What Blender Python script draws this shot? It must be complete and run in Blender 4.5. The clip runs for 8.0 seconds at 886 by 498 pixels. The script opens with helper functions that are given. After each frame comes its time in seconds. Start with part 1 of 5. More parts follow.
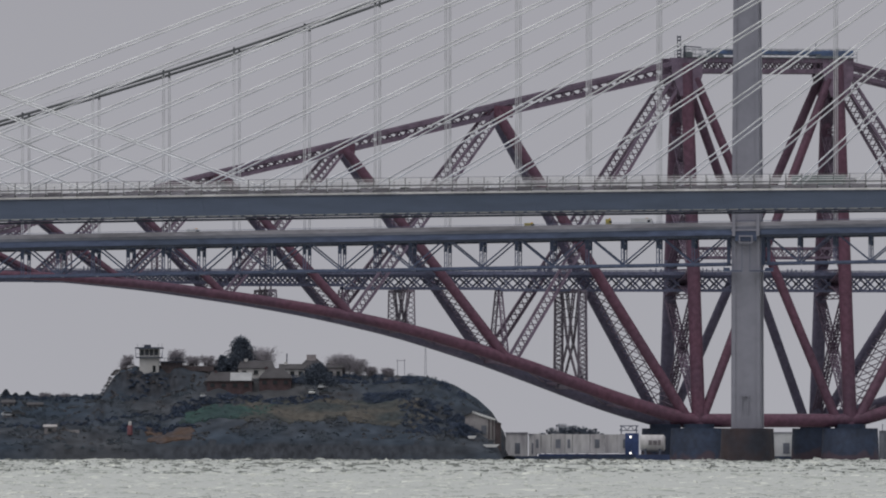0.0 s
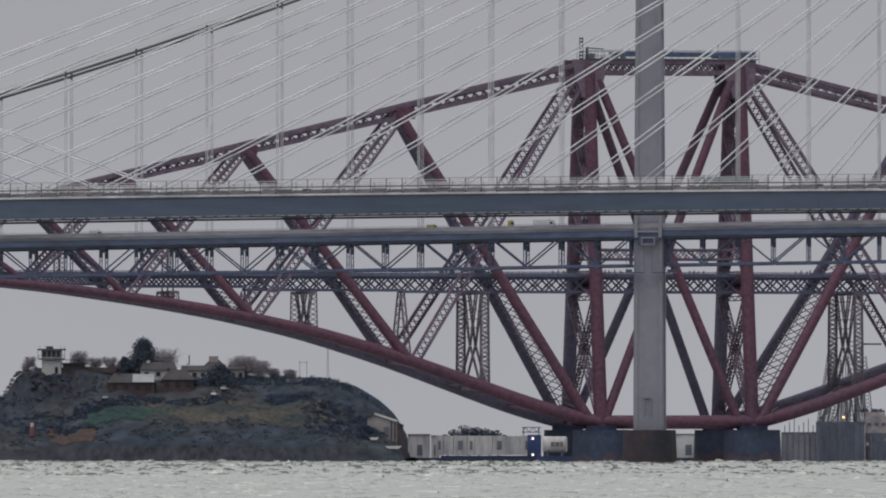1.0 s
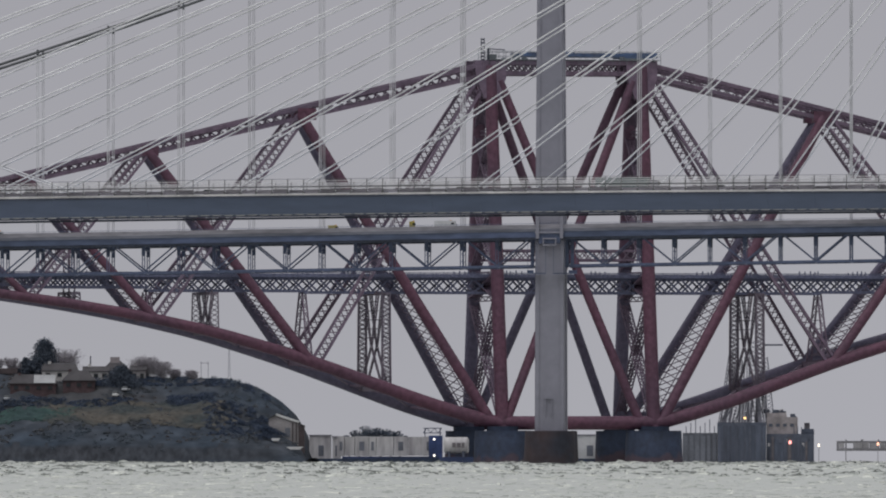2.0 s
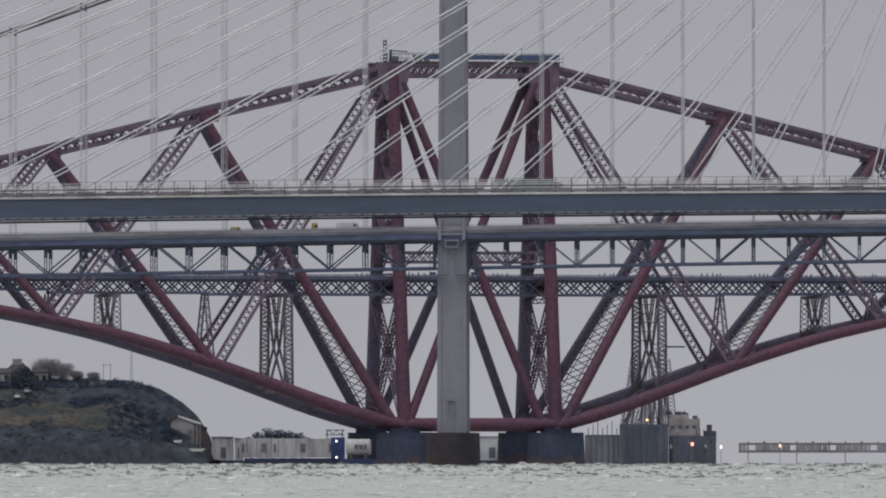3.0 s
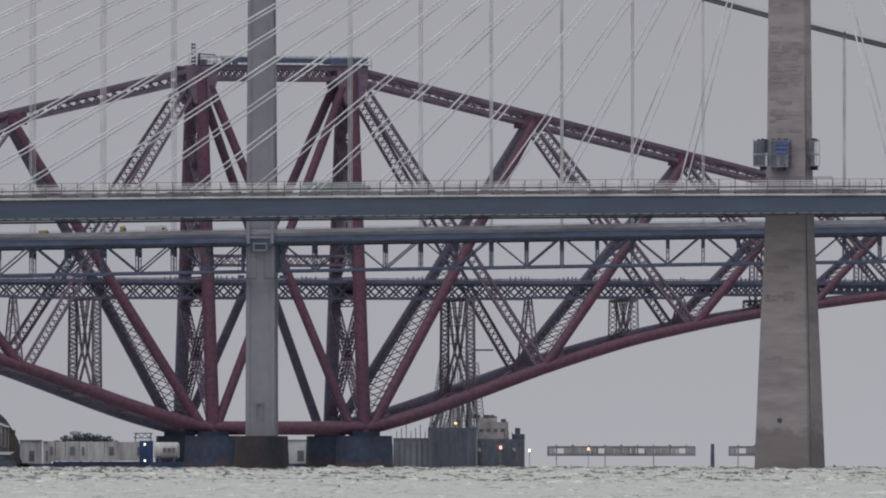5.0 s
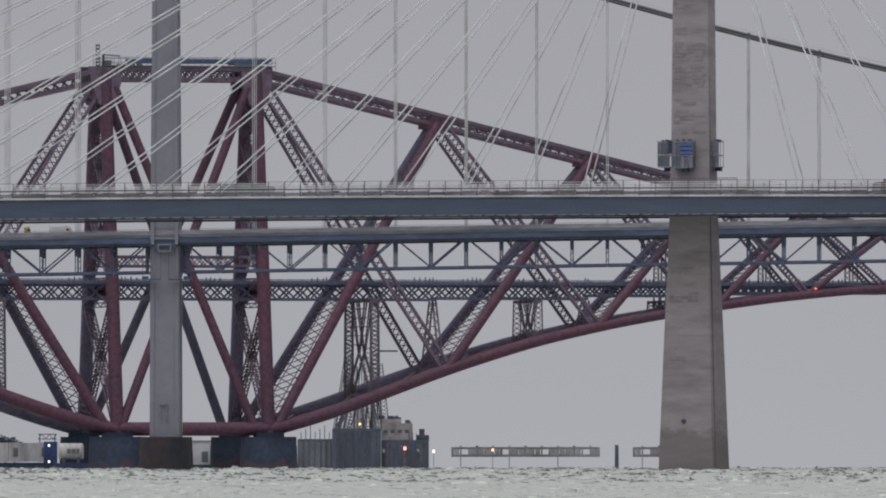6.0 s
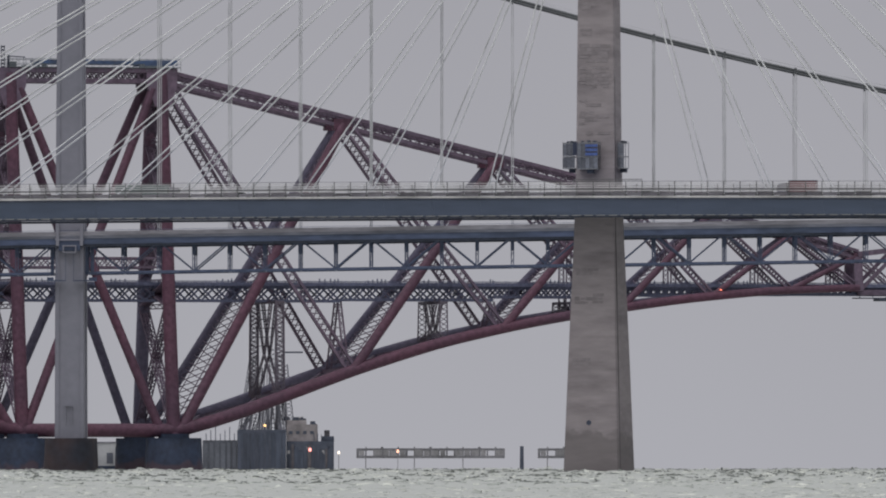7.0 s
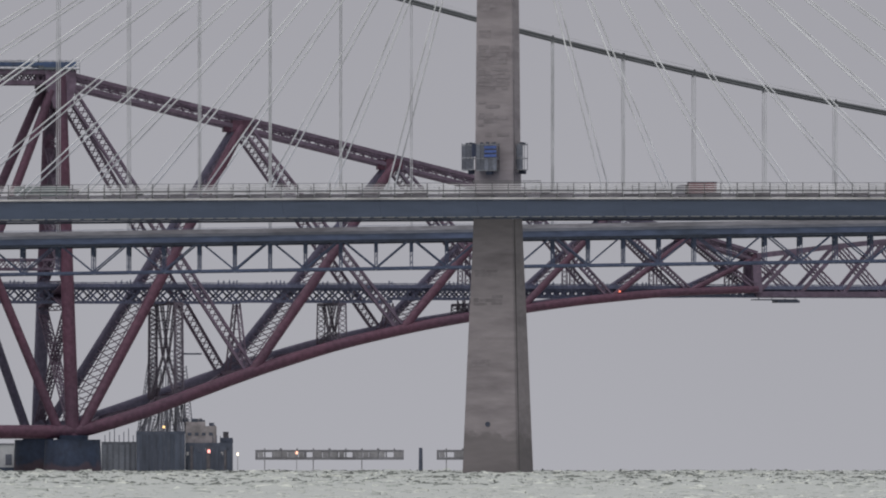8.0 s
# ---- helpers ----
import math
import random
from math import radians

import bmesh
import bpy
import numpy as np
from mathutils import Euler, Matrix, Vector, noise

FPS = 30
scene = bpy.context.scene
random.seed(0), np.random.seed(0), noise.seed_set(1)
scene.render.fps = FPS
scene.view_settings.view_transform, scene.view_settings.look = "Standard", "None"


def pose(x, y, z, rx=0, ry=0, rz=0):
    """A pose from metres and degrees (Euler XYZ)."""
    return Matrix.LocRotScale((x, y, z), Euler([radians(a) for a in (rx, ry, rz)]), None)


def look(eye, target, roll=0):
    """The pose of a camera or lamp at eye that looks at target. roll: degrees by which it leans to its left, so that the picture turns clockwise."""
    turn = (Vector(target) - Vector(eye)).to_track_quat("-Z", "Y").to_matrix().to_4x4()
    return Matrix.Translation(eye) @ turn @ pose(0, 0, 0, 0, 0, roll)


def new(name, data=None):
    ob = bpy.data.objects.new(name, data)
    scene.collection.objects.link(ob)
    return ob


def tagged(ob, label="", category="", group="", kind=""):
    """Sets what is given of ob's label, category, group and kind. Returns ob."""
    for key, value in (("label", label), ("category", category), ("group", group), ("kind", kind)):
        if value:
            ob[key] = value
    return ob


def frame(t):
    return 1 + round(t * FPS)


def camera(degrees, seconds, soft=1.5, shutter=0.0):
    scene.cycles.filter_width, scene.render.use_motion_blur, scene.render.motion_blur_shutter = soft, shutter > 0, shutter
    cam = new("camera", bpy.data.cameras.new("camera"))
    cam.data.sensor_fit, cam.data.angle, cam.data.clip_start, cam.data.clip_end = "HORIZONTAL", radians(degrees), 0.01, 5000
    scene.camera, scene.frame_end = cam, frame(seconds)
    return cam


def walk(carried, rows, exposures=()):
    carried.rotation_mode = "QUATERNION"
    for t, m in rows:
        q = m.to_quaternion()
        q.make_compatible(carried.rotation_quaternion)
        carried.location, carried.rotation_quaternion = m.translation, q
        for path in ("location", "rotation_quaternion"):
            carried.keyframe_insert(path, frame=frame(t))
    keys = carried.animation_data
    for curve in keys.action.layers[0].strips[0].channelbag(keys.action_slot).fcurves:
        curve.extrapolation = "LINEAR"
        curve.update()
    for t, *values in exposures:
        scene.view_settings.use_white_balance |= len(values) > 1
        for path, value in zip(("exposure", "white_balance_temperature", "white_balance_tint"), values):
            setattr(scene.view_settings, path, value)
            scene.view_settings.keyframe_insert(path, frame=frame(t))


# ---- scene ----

# The camera stands on the shore and pans slowly to the right with a very long lens.
FOV = 3.2
FOCAL = 784 / math.tan(radians(FOV / 2))
EYE = 2.0
cam = camera(FOV, 8.0, soft=2.0)
PAN = [  # seconds, pan and lift, both in units of the focal length / 28068
    (0.0, 0, 0.0), (0.5, 87, 1.5), (1.0, 173, 2.8), (1.5, 261, 3.3), (3.0, 520.5, 7.5), (3.5, 608, 9.2),
    (4.0, 687.5, 10.5), (4.5, 772, 12.0), (6.0, 1029, 15.0), (6.5, 1109, 15.8), (7.0, 1197, 17.3), (7.5, 1286, 18.6), (8.0, 1376, 20.0),
]
walk(cam, [(t, pose(0, 0, EYE, 90 + math.degrees(math.atan((360 + lift) / FOCAL)), 0, -math.degrees(math.atan((pan - 688) / FOCAL)))) for t, pan, lift in PAN])

# ---------------------------------------------------------------- light
world = bpy.data.worlds.new("overcast_sky")
scene.world = world
world.use_nodes = True
wn, wl = world.node_tree.nodes, world.node_tree.links
wn.clear()
w_out = wn.new("ShaderNodeOutputWorld")
w_bg = wn.new("ShaderNodeBackground")
w_sky = wn.new("ShaderNodeTexSky")
w_sky.sky_type, w_sky.sun_disc = "NISHITA", False
w_sky.sun_elevation, w_sky.sun_rotation = radians(66), radians(228)
w_hs = wn.new("ShaderNodeHueSaturation")
w_hs.inputs["Saturation"].default_value = 0.12
w_hs.inputs["Value"].default_value = 0.22
w_co = wn.new("ShaderNodeTexCoord")
w_sep = wn.new("ShaderNodeSeparateXYZ")
w_ramp = wn.new("ShaderNodeValToRGB")
w_ramp.color_ramp.elements[0].position, w_ramp.color_ramp.elements[0].color = 0.0, (3.80, 3.81, 4.18, 1)
w_ramp.color_ramp.elements[1].position, w_ramp.color_ramp.elements[1].color = 1.0, (8.6, 8.8, 9.0, 1)
w_mid = w_ramp.color_ramp.elements.new(0.03)
w_mid.color = (3.36, 3.34, 3.69, 1)
w_low = w_ramp.color_ramp.elements.new(0.25)
w_low.color = (4.3, 4.35, 4.6, 1)
w_noise = wn.new("ShaderNodeTexNoise")
w_noise.inputs["Scale"].default_value = 9.0
w_noise.inputs["Detail"].default_value = 3.0
w_map = wn.new("ShaderNodeMapRange")
w_map.inputs["To Min"].default_value, w_map.inputs["To Max"].default_value = 0.88, 1.12
w_mul = wn.new("ShaderNodeMix")
w_mul.data_type, w_mul.blend_type = "RGBA", "MULTIPLY"
w_mul.inputs["Factor"].default_value = 1.0
w_mix = wn.new("ShaderNodeMix")
w_mix.data_type, w_mix.blend_type = "RGBA", "MIX"
w_mix.inputs["Factor"].default_value = 0.8
wl.new(w_co.outputs["Generated"], w_sep.inputs[0])
wl.new(w_co.outputs["Generated"], w_noise.inputs["Vector"])
wl.new(w_sep.outputs["Z"], w_ramp.inputs["Fac"])
wl.new(w_noise.outputs["Fac"], w_map.inputs["Value"])
wl.new(w_ramp.outputs["Color"], w_mul.inputs["A"])
wl.new(w_map.outputs["Result"], w_mul.inputs["B"])
wl.new(w_sky.outputs["Color"], w_hs.inputs["Color"])
wl.new(w_hs.outputs["Color"], w_mix.inputs["A"])
wl.new(w_mul.outputs["Result"], w_mix.inputs["B"])
wl.new(w_mix.outputs["Result"], w_bg.inputs["Color"])
wl.new(w_bg.outputs["Background"], w_out.inputs["Surface"])
w_bg.inputs["Strength"].default_value = 0.125

sun_data = bpy.data.lights.new("sun", "SUN")
sun_data.energy, sun_data.angle, sun_data.color = 1.1, radians(45), (1.0, 0.985, 0.985)
sun = new("sun", sun_data)
sun.matrix_world = look((-330, -300, 1000), (0, 0, 0))


# ---------------------------------------------------------------- materials
def material(name, color, rough=0.6, metal=0.0, spread=0.25, fine=1.5, coarse=0.12, bump=0.15, tint=None, piece=0.0, stretch=(1, 1, 1), lo=0.38, hi=0.68, spec=0.4):
    """Painted or weathered surface: colour varied by a fine grain and by large stains, with a little relief."""
    m = bpy.data.materials.new(name)
    m.use_nodes = True
    n, l = m.node_tree.nodes, m.node_tree.links
    b = n["Principled BSDF"]
    b.inputs["Roughness"].default_value, b.inputs["Metallic"].default_value = rough, metal
    b.inputs["Specular IOR Level"].default_value = spec
    co = n.new("ShaderNodeTexCoord")
    mp = n.new("ShaderNodeMapping")
    mp.inputs["Scale"].default_value = stretch
    l.new(co.outputs["Object"], mp.inputs["Vector"])
    big, small = n.new("ShaderNodeTexNoise"), n.new("ShaderNodeTexNoise")
    big.inputs["Scale"].default_value, big.inputs["Detail"].default_value = coarse, 5
    small.inputs["Scale"].default_value, small.inputs["Detail"].default_value = fine, 4
    l.new(mp.outputs["Vector"], big.inputs["Vector"])
    l.new(mp.outputs["Vector"], small.inputs["Vector"])
    t2 = tint or tuple(c * 0.6 for c in color)
    mix = n.new("ShaderNodeMix")
    mix.data_type = "RGBA"
    ramp = n.new("ShaderNodeMapRange")
    ramp.inputs["From Min"].default_value, ramp.inputs["From Max"].default_value = lo, hi
    l.new(big.outputs["Fac"], ramp.inputs["Value"])
    l.new(ramp.outputs["Result"], mix.inputs["Factor"])
    mix.inputs["A"].default_value, mix.inputs["B"].default_value = (*color, 1), (*t2, 1)
    val = n.new("ShaderNodeMapRange")
    val.inputs["From Min"].default_value, val.inputs["From Max"].default_value = 0.25, 0.75
    val.inputs["To Min"].default_value, val.inputs["To Max"].default_value = 1 - spread, 1 + spread
    l.new(small.outputs["Fac"], val.inputs["Value"])
    mul = n.new("ShaderNodeMix")
    mul.data_type, mul.blend_type = "RGBA", "MULTIPLY"
    mul.inputs["Factor"].default_value = 1
    l.new(mix.outputs["Result"], mul.inputs["A"])
    l.new(val.outputs["Result"], mul.inputs["B"])
    last = mul.outputs["Result"]
    if piece:
        info = n.new("ShaderNodeObjectInfo")
        pr = n.new("ShaderNodeMapRange")
        pr.inputs["To Min"].default_value, pr.inputs["To Max"].default_value = 1 - piece, 1 + piece
        l.new(info.outputs["Random"], pr.inputs["Value"])
        mul2 = n.new("ShaderNodeMix")
        mul2.data_type, mul2.blend_type = "RGBA", "MULTIPLY"
        mul2.inputs["Factor"].default_value = 1
        l.new(last, mul2.inputs["A"])
        l.new(pr.outputs["Result"], mul2.inputs["B"])
        last = mul2.outputs["Result"]
    l.new(last, b.inputs["Base Color"])
    if bump:
        bp = n.new("ShaderNodeBump")
        bp.inputs["Strength"].default_value, bp.inputs["Distance"].default_value = bump, 0.2
        l.new(small.outputs["Fac"], bp.inputs["Height"])
        l.new(bp.outputs["Normal"], b.inputs["Normal"])
    return m


def glow(name, color, strength):
    m = bpy.data.materials.new(name)
    m.use_nodes = True
    b = m.node_tree.nodes["Principled BSDF"]
    b.inputs["Base Color"].default_value = (*color, 1)
    b.inputs["Emission Color"].default_value = (*color, 1)
    b.inputs["Emission Strength"].default_value = strength
    return m


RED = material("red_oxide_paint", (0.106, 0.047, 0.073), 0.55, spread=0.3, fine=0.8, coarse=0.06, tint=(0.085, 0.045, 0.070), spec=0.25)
# Far truss paint: greyer and bluer, with distance haze put into the colour.
DARK_RED = material("hazed_far_truss_paint", (0.130, 0.116, 0.168), 0.65, spread=0.25, fine=0.8, coarse=0.06, tint=(0.112, 0.106, 0.159), spec=0.2)
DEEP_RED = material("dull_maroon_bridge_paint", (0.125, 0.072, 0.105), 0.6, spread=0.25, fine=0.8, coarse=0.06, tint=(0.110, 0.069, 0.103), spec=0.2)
# Lattice, trestle and viaduct colours are lifted and blued to hold distance haze.
RED_LATTICE = material("hazed_red_lattice", (0.139, 0.099, 0.139), 0.65, spread=0.3, fine=0.6, coarse=0.08, tint=(0.121, 0.094, 0.134), spec=0.25)
TRESTLE = material("hazed_trestle_steel", (0.142, 0.118, 0.146), 0.7, spread=0.3, fine=0.6, coarse=0.08, tint=(0.124, 0.110, 0.142), spec=0.2)
RAIL_DECK = material("hazed_viaduct_steel", (0.123, 0.131, 0.204), 0.7, spread=0.3, tint=(0.105, 0.114, 0.181))
GRANITE = material("wet_granite", (0.025, 0.037, 0.070), 0.75, spread=0.3, fine=0.7, coarse=0.2, tint=(0.018, 0.026, 0.048))
# Road bridge steel: the navy lift in these tones is painted haze.
GREY_STEEL = material("grey_bridge_paint", (0.108, 0.133, 0.222), 0.5, spread=0.2, fine=0.7, coarse=0.1, tint=(0.090, 0.112, 0.190))
EDGE_STEEL = material("navy_edge_paint", (0.082, 0.104, 0.180), 0.5, spread=0.35, fine=0.6, coarse=0.12, tint=(0.062, 0.080, 0.128), stretch=(0.3, 1, 1))
TOWER_STEEL = material("pale_grey_tower_paint", (0.238, 0.235, 0.280), 0.5, spread=0.08, fine=0.5, coarse=0.05, tint=(0.210, 0.208, 0.249))
FASCIA = material("grey_parapet_fascia", (0.26, 0.252, 0.285), 0.7, spread=0.3, fine=0.9, coarse=0.15, stretch=(0.3, 1, 2))
FASCIA_LOW = material("slate_fascia_plate", (0.165, 0.172, 0.212), 0.7, spread=0.25, fine=0.9, coarse=0.15, stretch=(0.3, 1, 2))
CABLE = material("dark_cable_wrap", (0.10, 0.105, 0.115), 0.5, spread=0.1)
HANGER = material("galvanised_hanger", (0.58, 0.58, 0.61), 0.45, spread=0.1)
STAY = material("white_stay_sheath", (0.77, 0.77, 0.78), 0.4, spread=0.05)
GIRDER = material("blue_grey_girder_paint", (0.126, 0.154, 0.236), 0.5, spread=0.12, fine=0.4, coarse=0.04, tint=(0.112, 0.139, 0.214), stretch=(0.25, 1, 1))
DECK_EDGE = material("pale_concrete_edge", (0.590, 0.574, 0.574), 0.8, spread=0.15)
BARRIER = material("galvanised_wind_barrier", (0.76, 0.74, 0.75), 0.5, spread=0.15)
KERB_STEEL = material("dusty_kerb_steel", (0.344, 0.320, 0.344), 0.7, spread=0.3, fine=0.8, coarse=0.2, stretch=(0.4, 1, 1), tint=(0.240, 0.224, 0.240), piece=0.3)
POST = material("dull_steel_post", (0.16, 0.16, 0.165), 0.55, spread=0.1, piece=0.2)
CONCRETE = material("board_marked_concrete", (0.308, 0.274, 0.284), 0.85, spread=0.12, fine=0.55, coarse=0.16, tint=(0.226, 0.200, 0.211), stretch=(0.45, 0.45, 1.5), lo=0.46, hi=0.7, piece=0.05)
GROOVE = material("shaded_groove_concrete", (0.145, 0.128, 0.137), 0.9, spread=0.15)
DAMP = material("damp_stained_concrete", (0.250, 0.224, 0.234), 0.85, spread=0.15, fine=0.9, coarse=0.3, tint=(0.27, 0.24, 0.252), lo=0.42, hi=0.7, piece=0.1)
def add_damp_or_mirror_band(m, top, dark):
    """A ragged dark band below the given height, for damp and for a painted reflection."""
    n, l = m.node_tree.nodes, m.node_tree.links
    b = n["Principled BSDF"]
    before = b.inputs["Base Color"].links[0].from_socket
    co, sep, no = n.new("ShaderNodeTexCoord"), n.new("ShaderNodeSeparateXYZ"), n.new("ShaderNodeTexNoise")
    no.inputs["Scale"].default_value, no.inputs["Detail"].default_value = 0.22, 5
    l.new(co.outputs["Object"], sep.inputs[0])
    l.new(co.outputs["Object"], no.inputs["Vector"])
    add = n.new("ShaderNodeMath")
    add.operation = "MULTIPLY_ADD"
    add.inputs[1].default_value = -9.0
    l.new(no.outputs["Fac"], add.inputs[0])
    l.new(sep.outputs["Z"], add.inputs[2])
    mr = n.new("ShaderNodeMapRange")
    mr.inputs["From Min"].default_value, mr.inputs["From Max"].default_value = top - 4.5, top - 3.2
    mr.inputs["To Min"].default_value, mr.inputs["To Max"].default_value = 0.55, 0.0
    l.new(add.outputs[0], mr.inputs["Value"])
    mix = n.new("ShaderNodeMix")
    mix.data_type = "RGBA"
    mix.inputs["B"].default_value = (*dark, 1)
    l.new(mr.outputs["Result"], mix.inputs["Factor"])
    l.new(before, mix.inputs["A"])
    l.new(mix.outputs["Result"], b.inputs["Base Color"])


add_damp_or_mirror_band(CONCRETE, 8.5, (0.13, 0.118, 0.118))
# The red-brown band puts the tie's mirrored red into the pier colour.
add_damp_or_mirror_band(GRANITE, -10.1, (0.085, 0.045, 0.05))
# Dark steel raised towards blue, as haze would raise it.
DARK = material("black_steel", (0.062, 0.072, 0.105), 0.6)
BLUE_SHEET = material("blue_sheeting", (0.055, 0.095, 0.20), 0.6, spread=0.4, fine=0.7, coarse=0.3, tint=(0.06, 0.075, 0.12))
SCAFFOLD = material("scaffold_tube", (0.16, 0.18, 0.20), 0.5)
ASPHALT = material("asphalt", (0.05, 0.05, 0.052), 0.9)


# ---------------------------------------------------------------- mesh building
class Geo:
    """Collects the faces of one part."""

    def __init__(self):
        self.v, self.f = [], []

    def beam(self, a, b, w, h, side=None):
        """A bar from a to b, w wide along side and h deep."""
        a, b = Vector(a), Vector(b)
        d = (b - a).normalized()
        s = Vector(side) if side else d.cross(Vector((0, 0, 1)))
        if s.length < 1e-4:
            s = Vector((1, 0, 0))
        s = (s - d * s.dot(d)).normalized()
        u = s.cross(d).normalized()
        k = len(self.v)
        for p in (a, b):
            for i, j in ((-1, -1), (1, -1), (1, 1), (-1, 1)):
                self.v.append(tuple(p + s * (i * w / 2) + u * (j * h / 2)))
        for q in ((3, 2, 1, 0), (4, 5, 6, 7), (0, 1, 5, 4), (1, 2, 6, 5), (2, 3, 7, 6), (3, 0, 4, 7)):
            self.f.append(tuple(k + i for i in q))
        return self

    def box(self, c, size):
        x, y, z = c
        return self.beam((x - size[0] / 2, y, z), (x + size[0] / 2, y, z), size[1], size[2], (0, 1, 0))

    def tube(self, path, radii, n=14, caps=True):
        path = [Vector(p) for p in path]
        if not isinstance(radii, (list, tuple)):
            radii = [radii] * len(path)
        k0 = len(self.v)
        for i, p in enumerate(path):
            d = (path[min(i + 1, len(path) - 1)] - path[max(i - 1, 0)]).normalized()
            s = d.cross(Vector((0, 1, 0)))
            if s.length < 0.05:
                s = d.cross(Vector((1, 0, 0)))
            s.normalize()
            u = s.cross(d)
            for j in range(n):
                a = 2 * math.pi * j / n
                self.v.append(tuple(p + (s * math.cos(a) + u * math.sin(a)) * radii[i]))
        for i in range(len(path) - 1):
            for j in range(n):
                a, b = k0 + i * n + j, k0 + i * n + (j + 1) % n
                self.f.append((a, b, b + n, a + n))
        if caps:
            self.f.append(tuple(k0 + j for j in reversed(range(n))))
            self.f.append(tuple(k0 + (len(path) - 1) * n + j for j in range(n)))
        return self

    def ladder(self, a, b, wa, wb, side, chord, lace, n, cross=False, deep=None):
        """Two chords, wa apart at a and wb at b, with n bays of zigzag or crossed lacing between them."""
        a, b, s = Vector(a), Vector(b), Vector(side).normalized()
        d = (b - a).normalized()
        s = (s - d * s.dot(d)).normalized()
        deep = deep or chord

        def at(i, k):
            q = i / n
            return a.lerp(b, q) + s * (k * (wa + (wb - wa) * q) / 2)
        self.beam(at(0, 1), at(n, 1), chord, deep, s)
        self.beam(at(0, -1), at(n, -1), chord, deep, s)
        for i in range(n):
            k = 1 if i % 2 else -1
            self.beam(at(i, k), at(i + 1, -k), lace, lace, s)
            if cross:
                self.beam(at(i, -k), at(i + 1, k), lace, lace, s)
        return self

    def mesh(self, name):
        me = bpy.data.meshes.new(name)
        me.from_pydata(self.v, [], self.f)
        me.update()
        return me


def part(name, geo, mat, parent, label="", smooth=False):
    """One mesh object under a thing or under a part; geo is a Geo or a ready mesh."""
    me = geo.mesh(name) if isinstance(geo, Geo) else geo
    if mat and not me.materials:
        me.materials.append(mat)
    if smooth:
        me.polygons.foreach_set("use_smooth", [True] * len(me.polygons))
        me.set_sharp_from_angle(angle=radians(40))
    ob = new(name, me)
    ob.parent = parent
    if label:
        tagged(ob, label)
    return ob


def thing(name, m, label, category, group="", kind=""):
    ob = new(name)
    ob.matrix_world = m
    return tagged(ob, label, category, group, kind)


def solo(name, geo, mat, m, label, category, group="", kind="", smooth=False):
    """A thing that is one mesh."""
    ob = part(name, geo, mat, None, "", smooth)
    ob.matrix_world = m
    return tagged(ob, label, category, group, kind)


def mixf(a, b, q):
    return a + (b - a) * q


def curve(points, x):
    """Smooth height through a few (x, height) pairs."""
    if x <= points[0][0]:
        return points[0][1]
    for (xa, ya), (xb, yb) in zip(points, points[1:]):
        if x <= xb:
            q = (x - xa) / (xb - xa)
            return mixf(ya, yb, q * q * (3 - 2 * q) * 0.5 + q * 0.5)
    return points[-1][1]


# ---------------------------------------------------------------- sea
TIDE = -0.45                      # level of the water


def wave_field(gx, gy):
    """Height of the chop: many short crossing waves, gustier in places."""
    rng = np.random.default_rng(4)
    z, gust = np.zeros_like(gx), np.zeros_like(gx)
    for k in range(60):
        lam = rng.uniform(3.6, 11.0)
        ang = rng.normal(0.5, 0.6)
        kx, ky = 2 * math.pi / lam * math.cos(ang), 2 * math.pi / (lam * 3.0) * math.sin(ang)
        z += 0.0125 * lam ** 0.5 * np.sin(kx * gx + ky * gy + rng.uniform(0, 6.28))
    for k in range(8):
        lam = rng.uniform(25, 90)
        kx, ky = 2 * math.pi / lam * rng.normal(0, 1), 2 * math.pi / (lam * 4) * rng.normal(0, 1)
        gust += np.sin(kx * gx + ky * gy + rng.uniform(0, 6.28)) / 2.8
    # calmer near the shore, choppier in the tideway
    chop = np.interp(gy, [480, 1200, 2400, 3600, 5000], [0.3, 0.4, 0.65, 0.75, 0.7])
    z = z * chop * np.clip(1.0 + 0.5 * gust, 0.35, 2.0)
    z = np.where(z > 0, z * 1.3, z * 0.6)
    inside = (np.abs(gx) < 283) & (gy > 470) & (gy < 5060)
    return np.where(inside, z, 0.0)


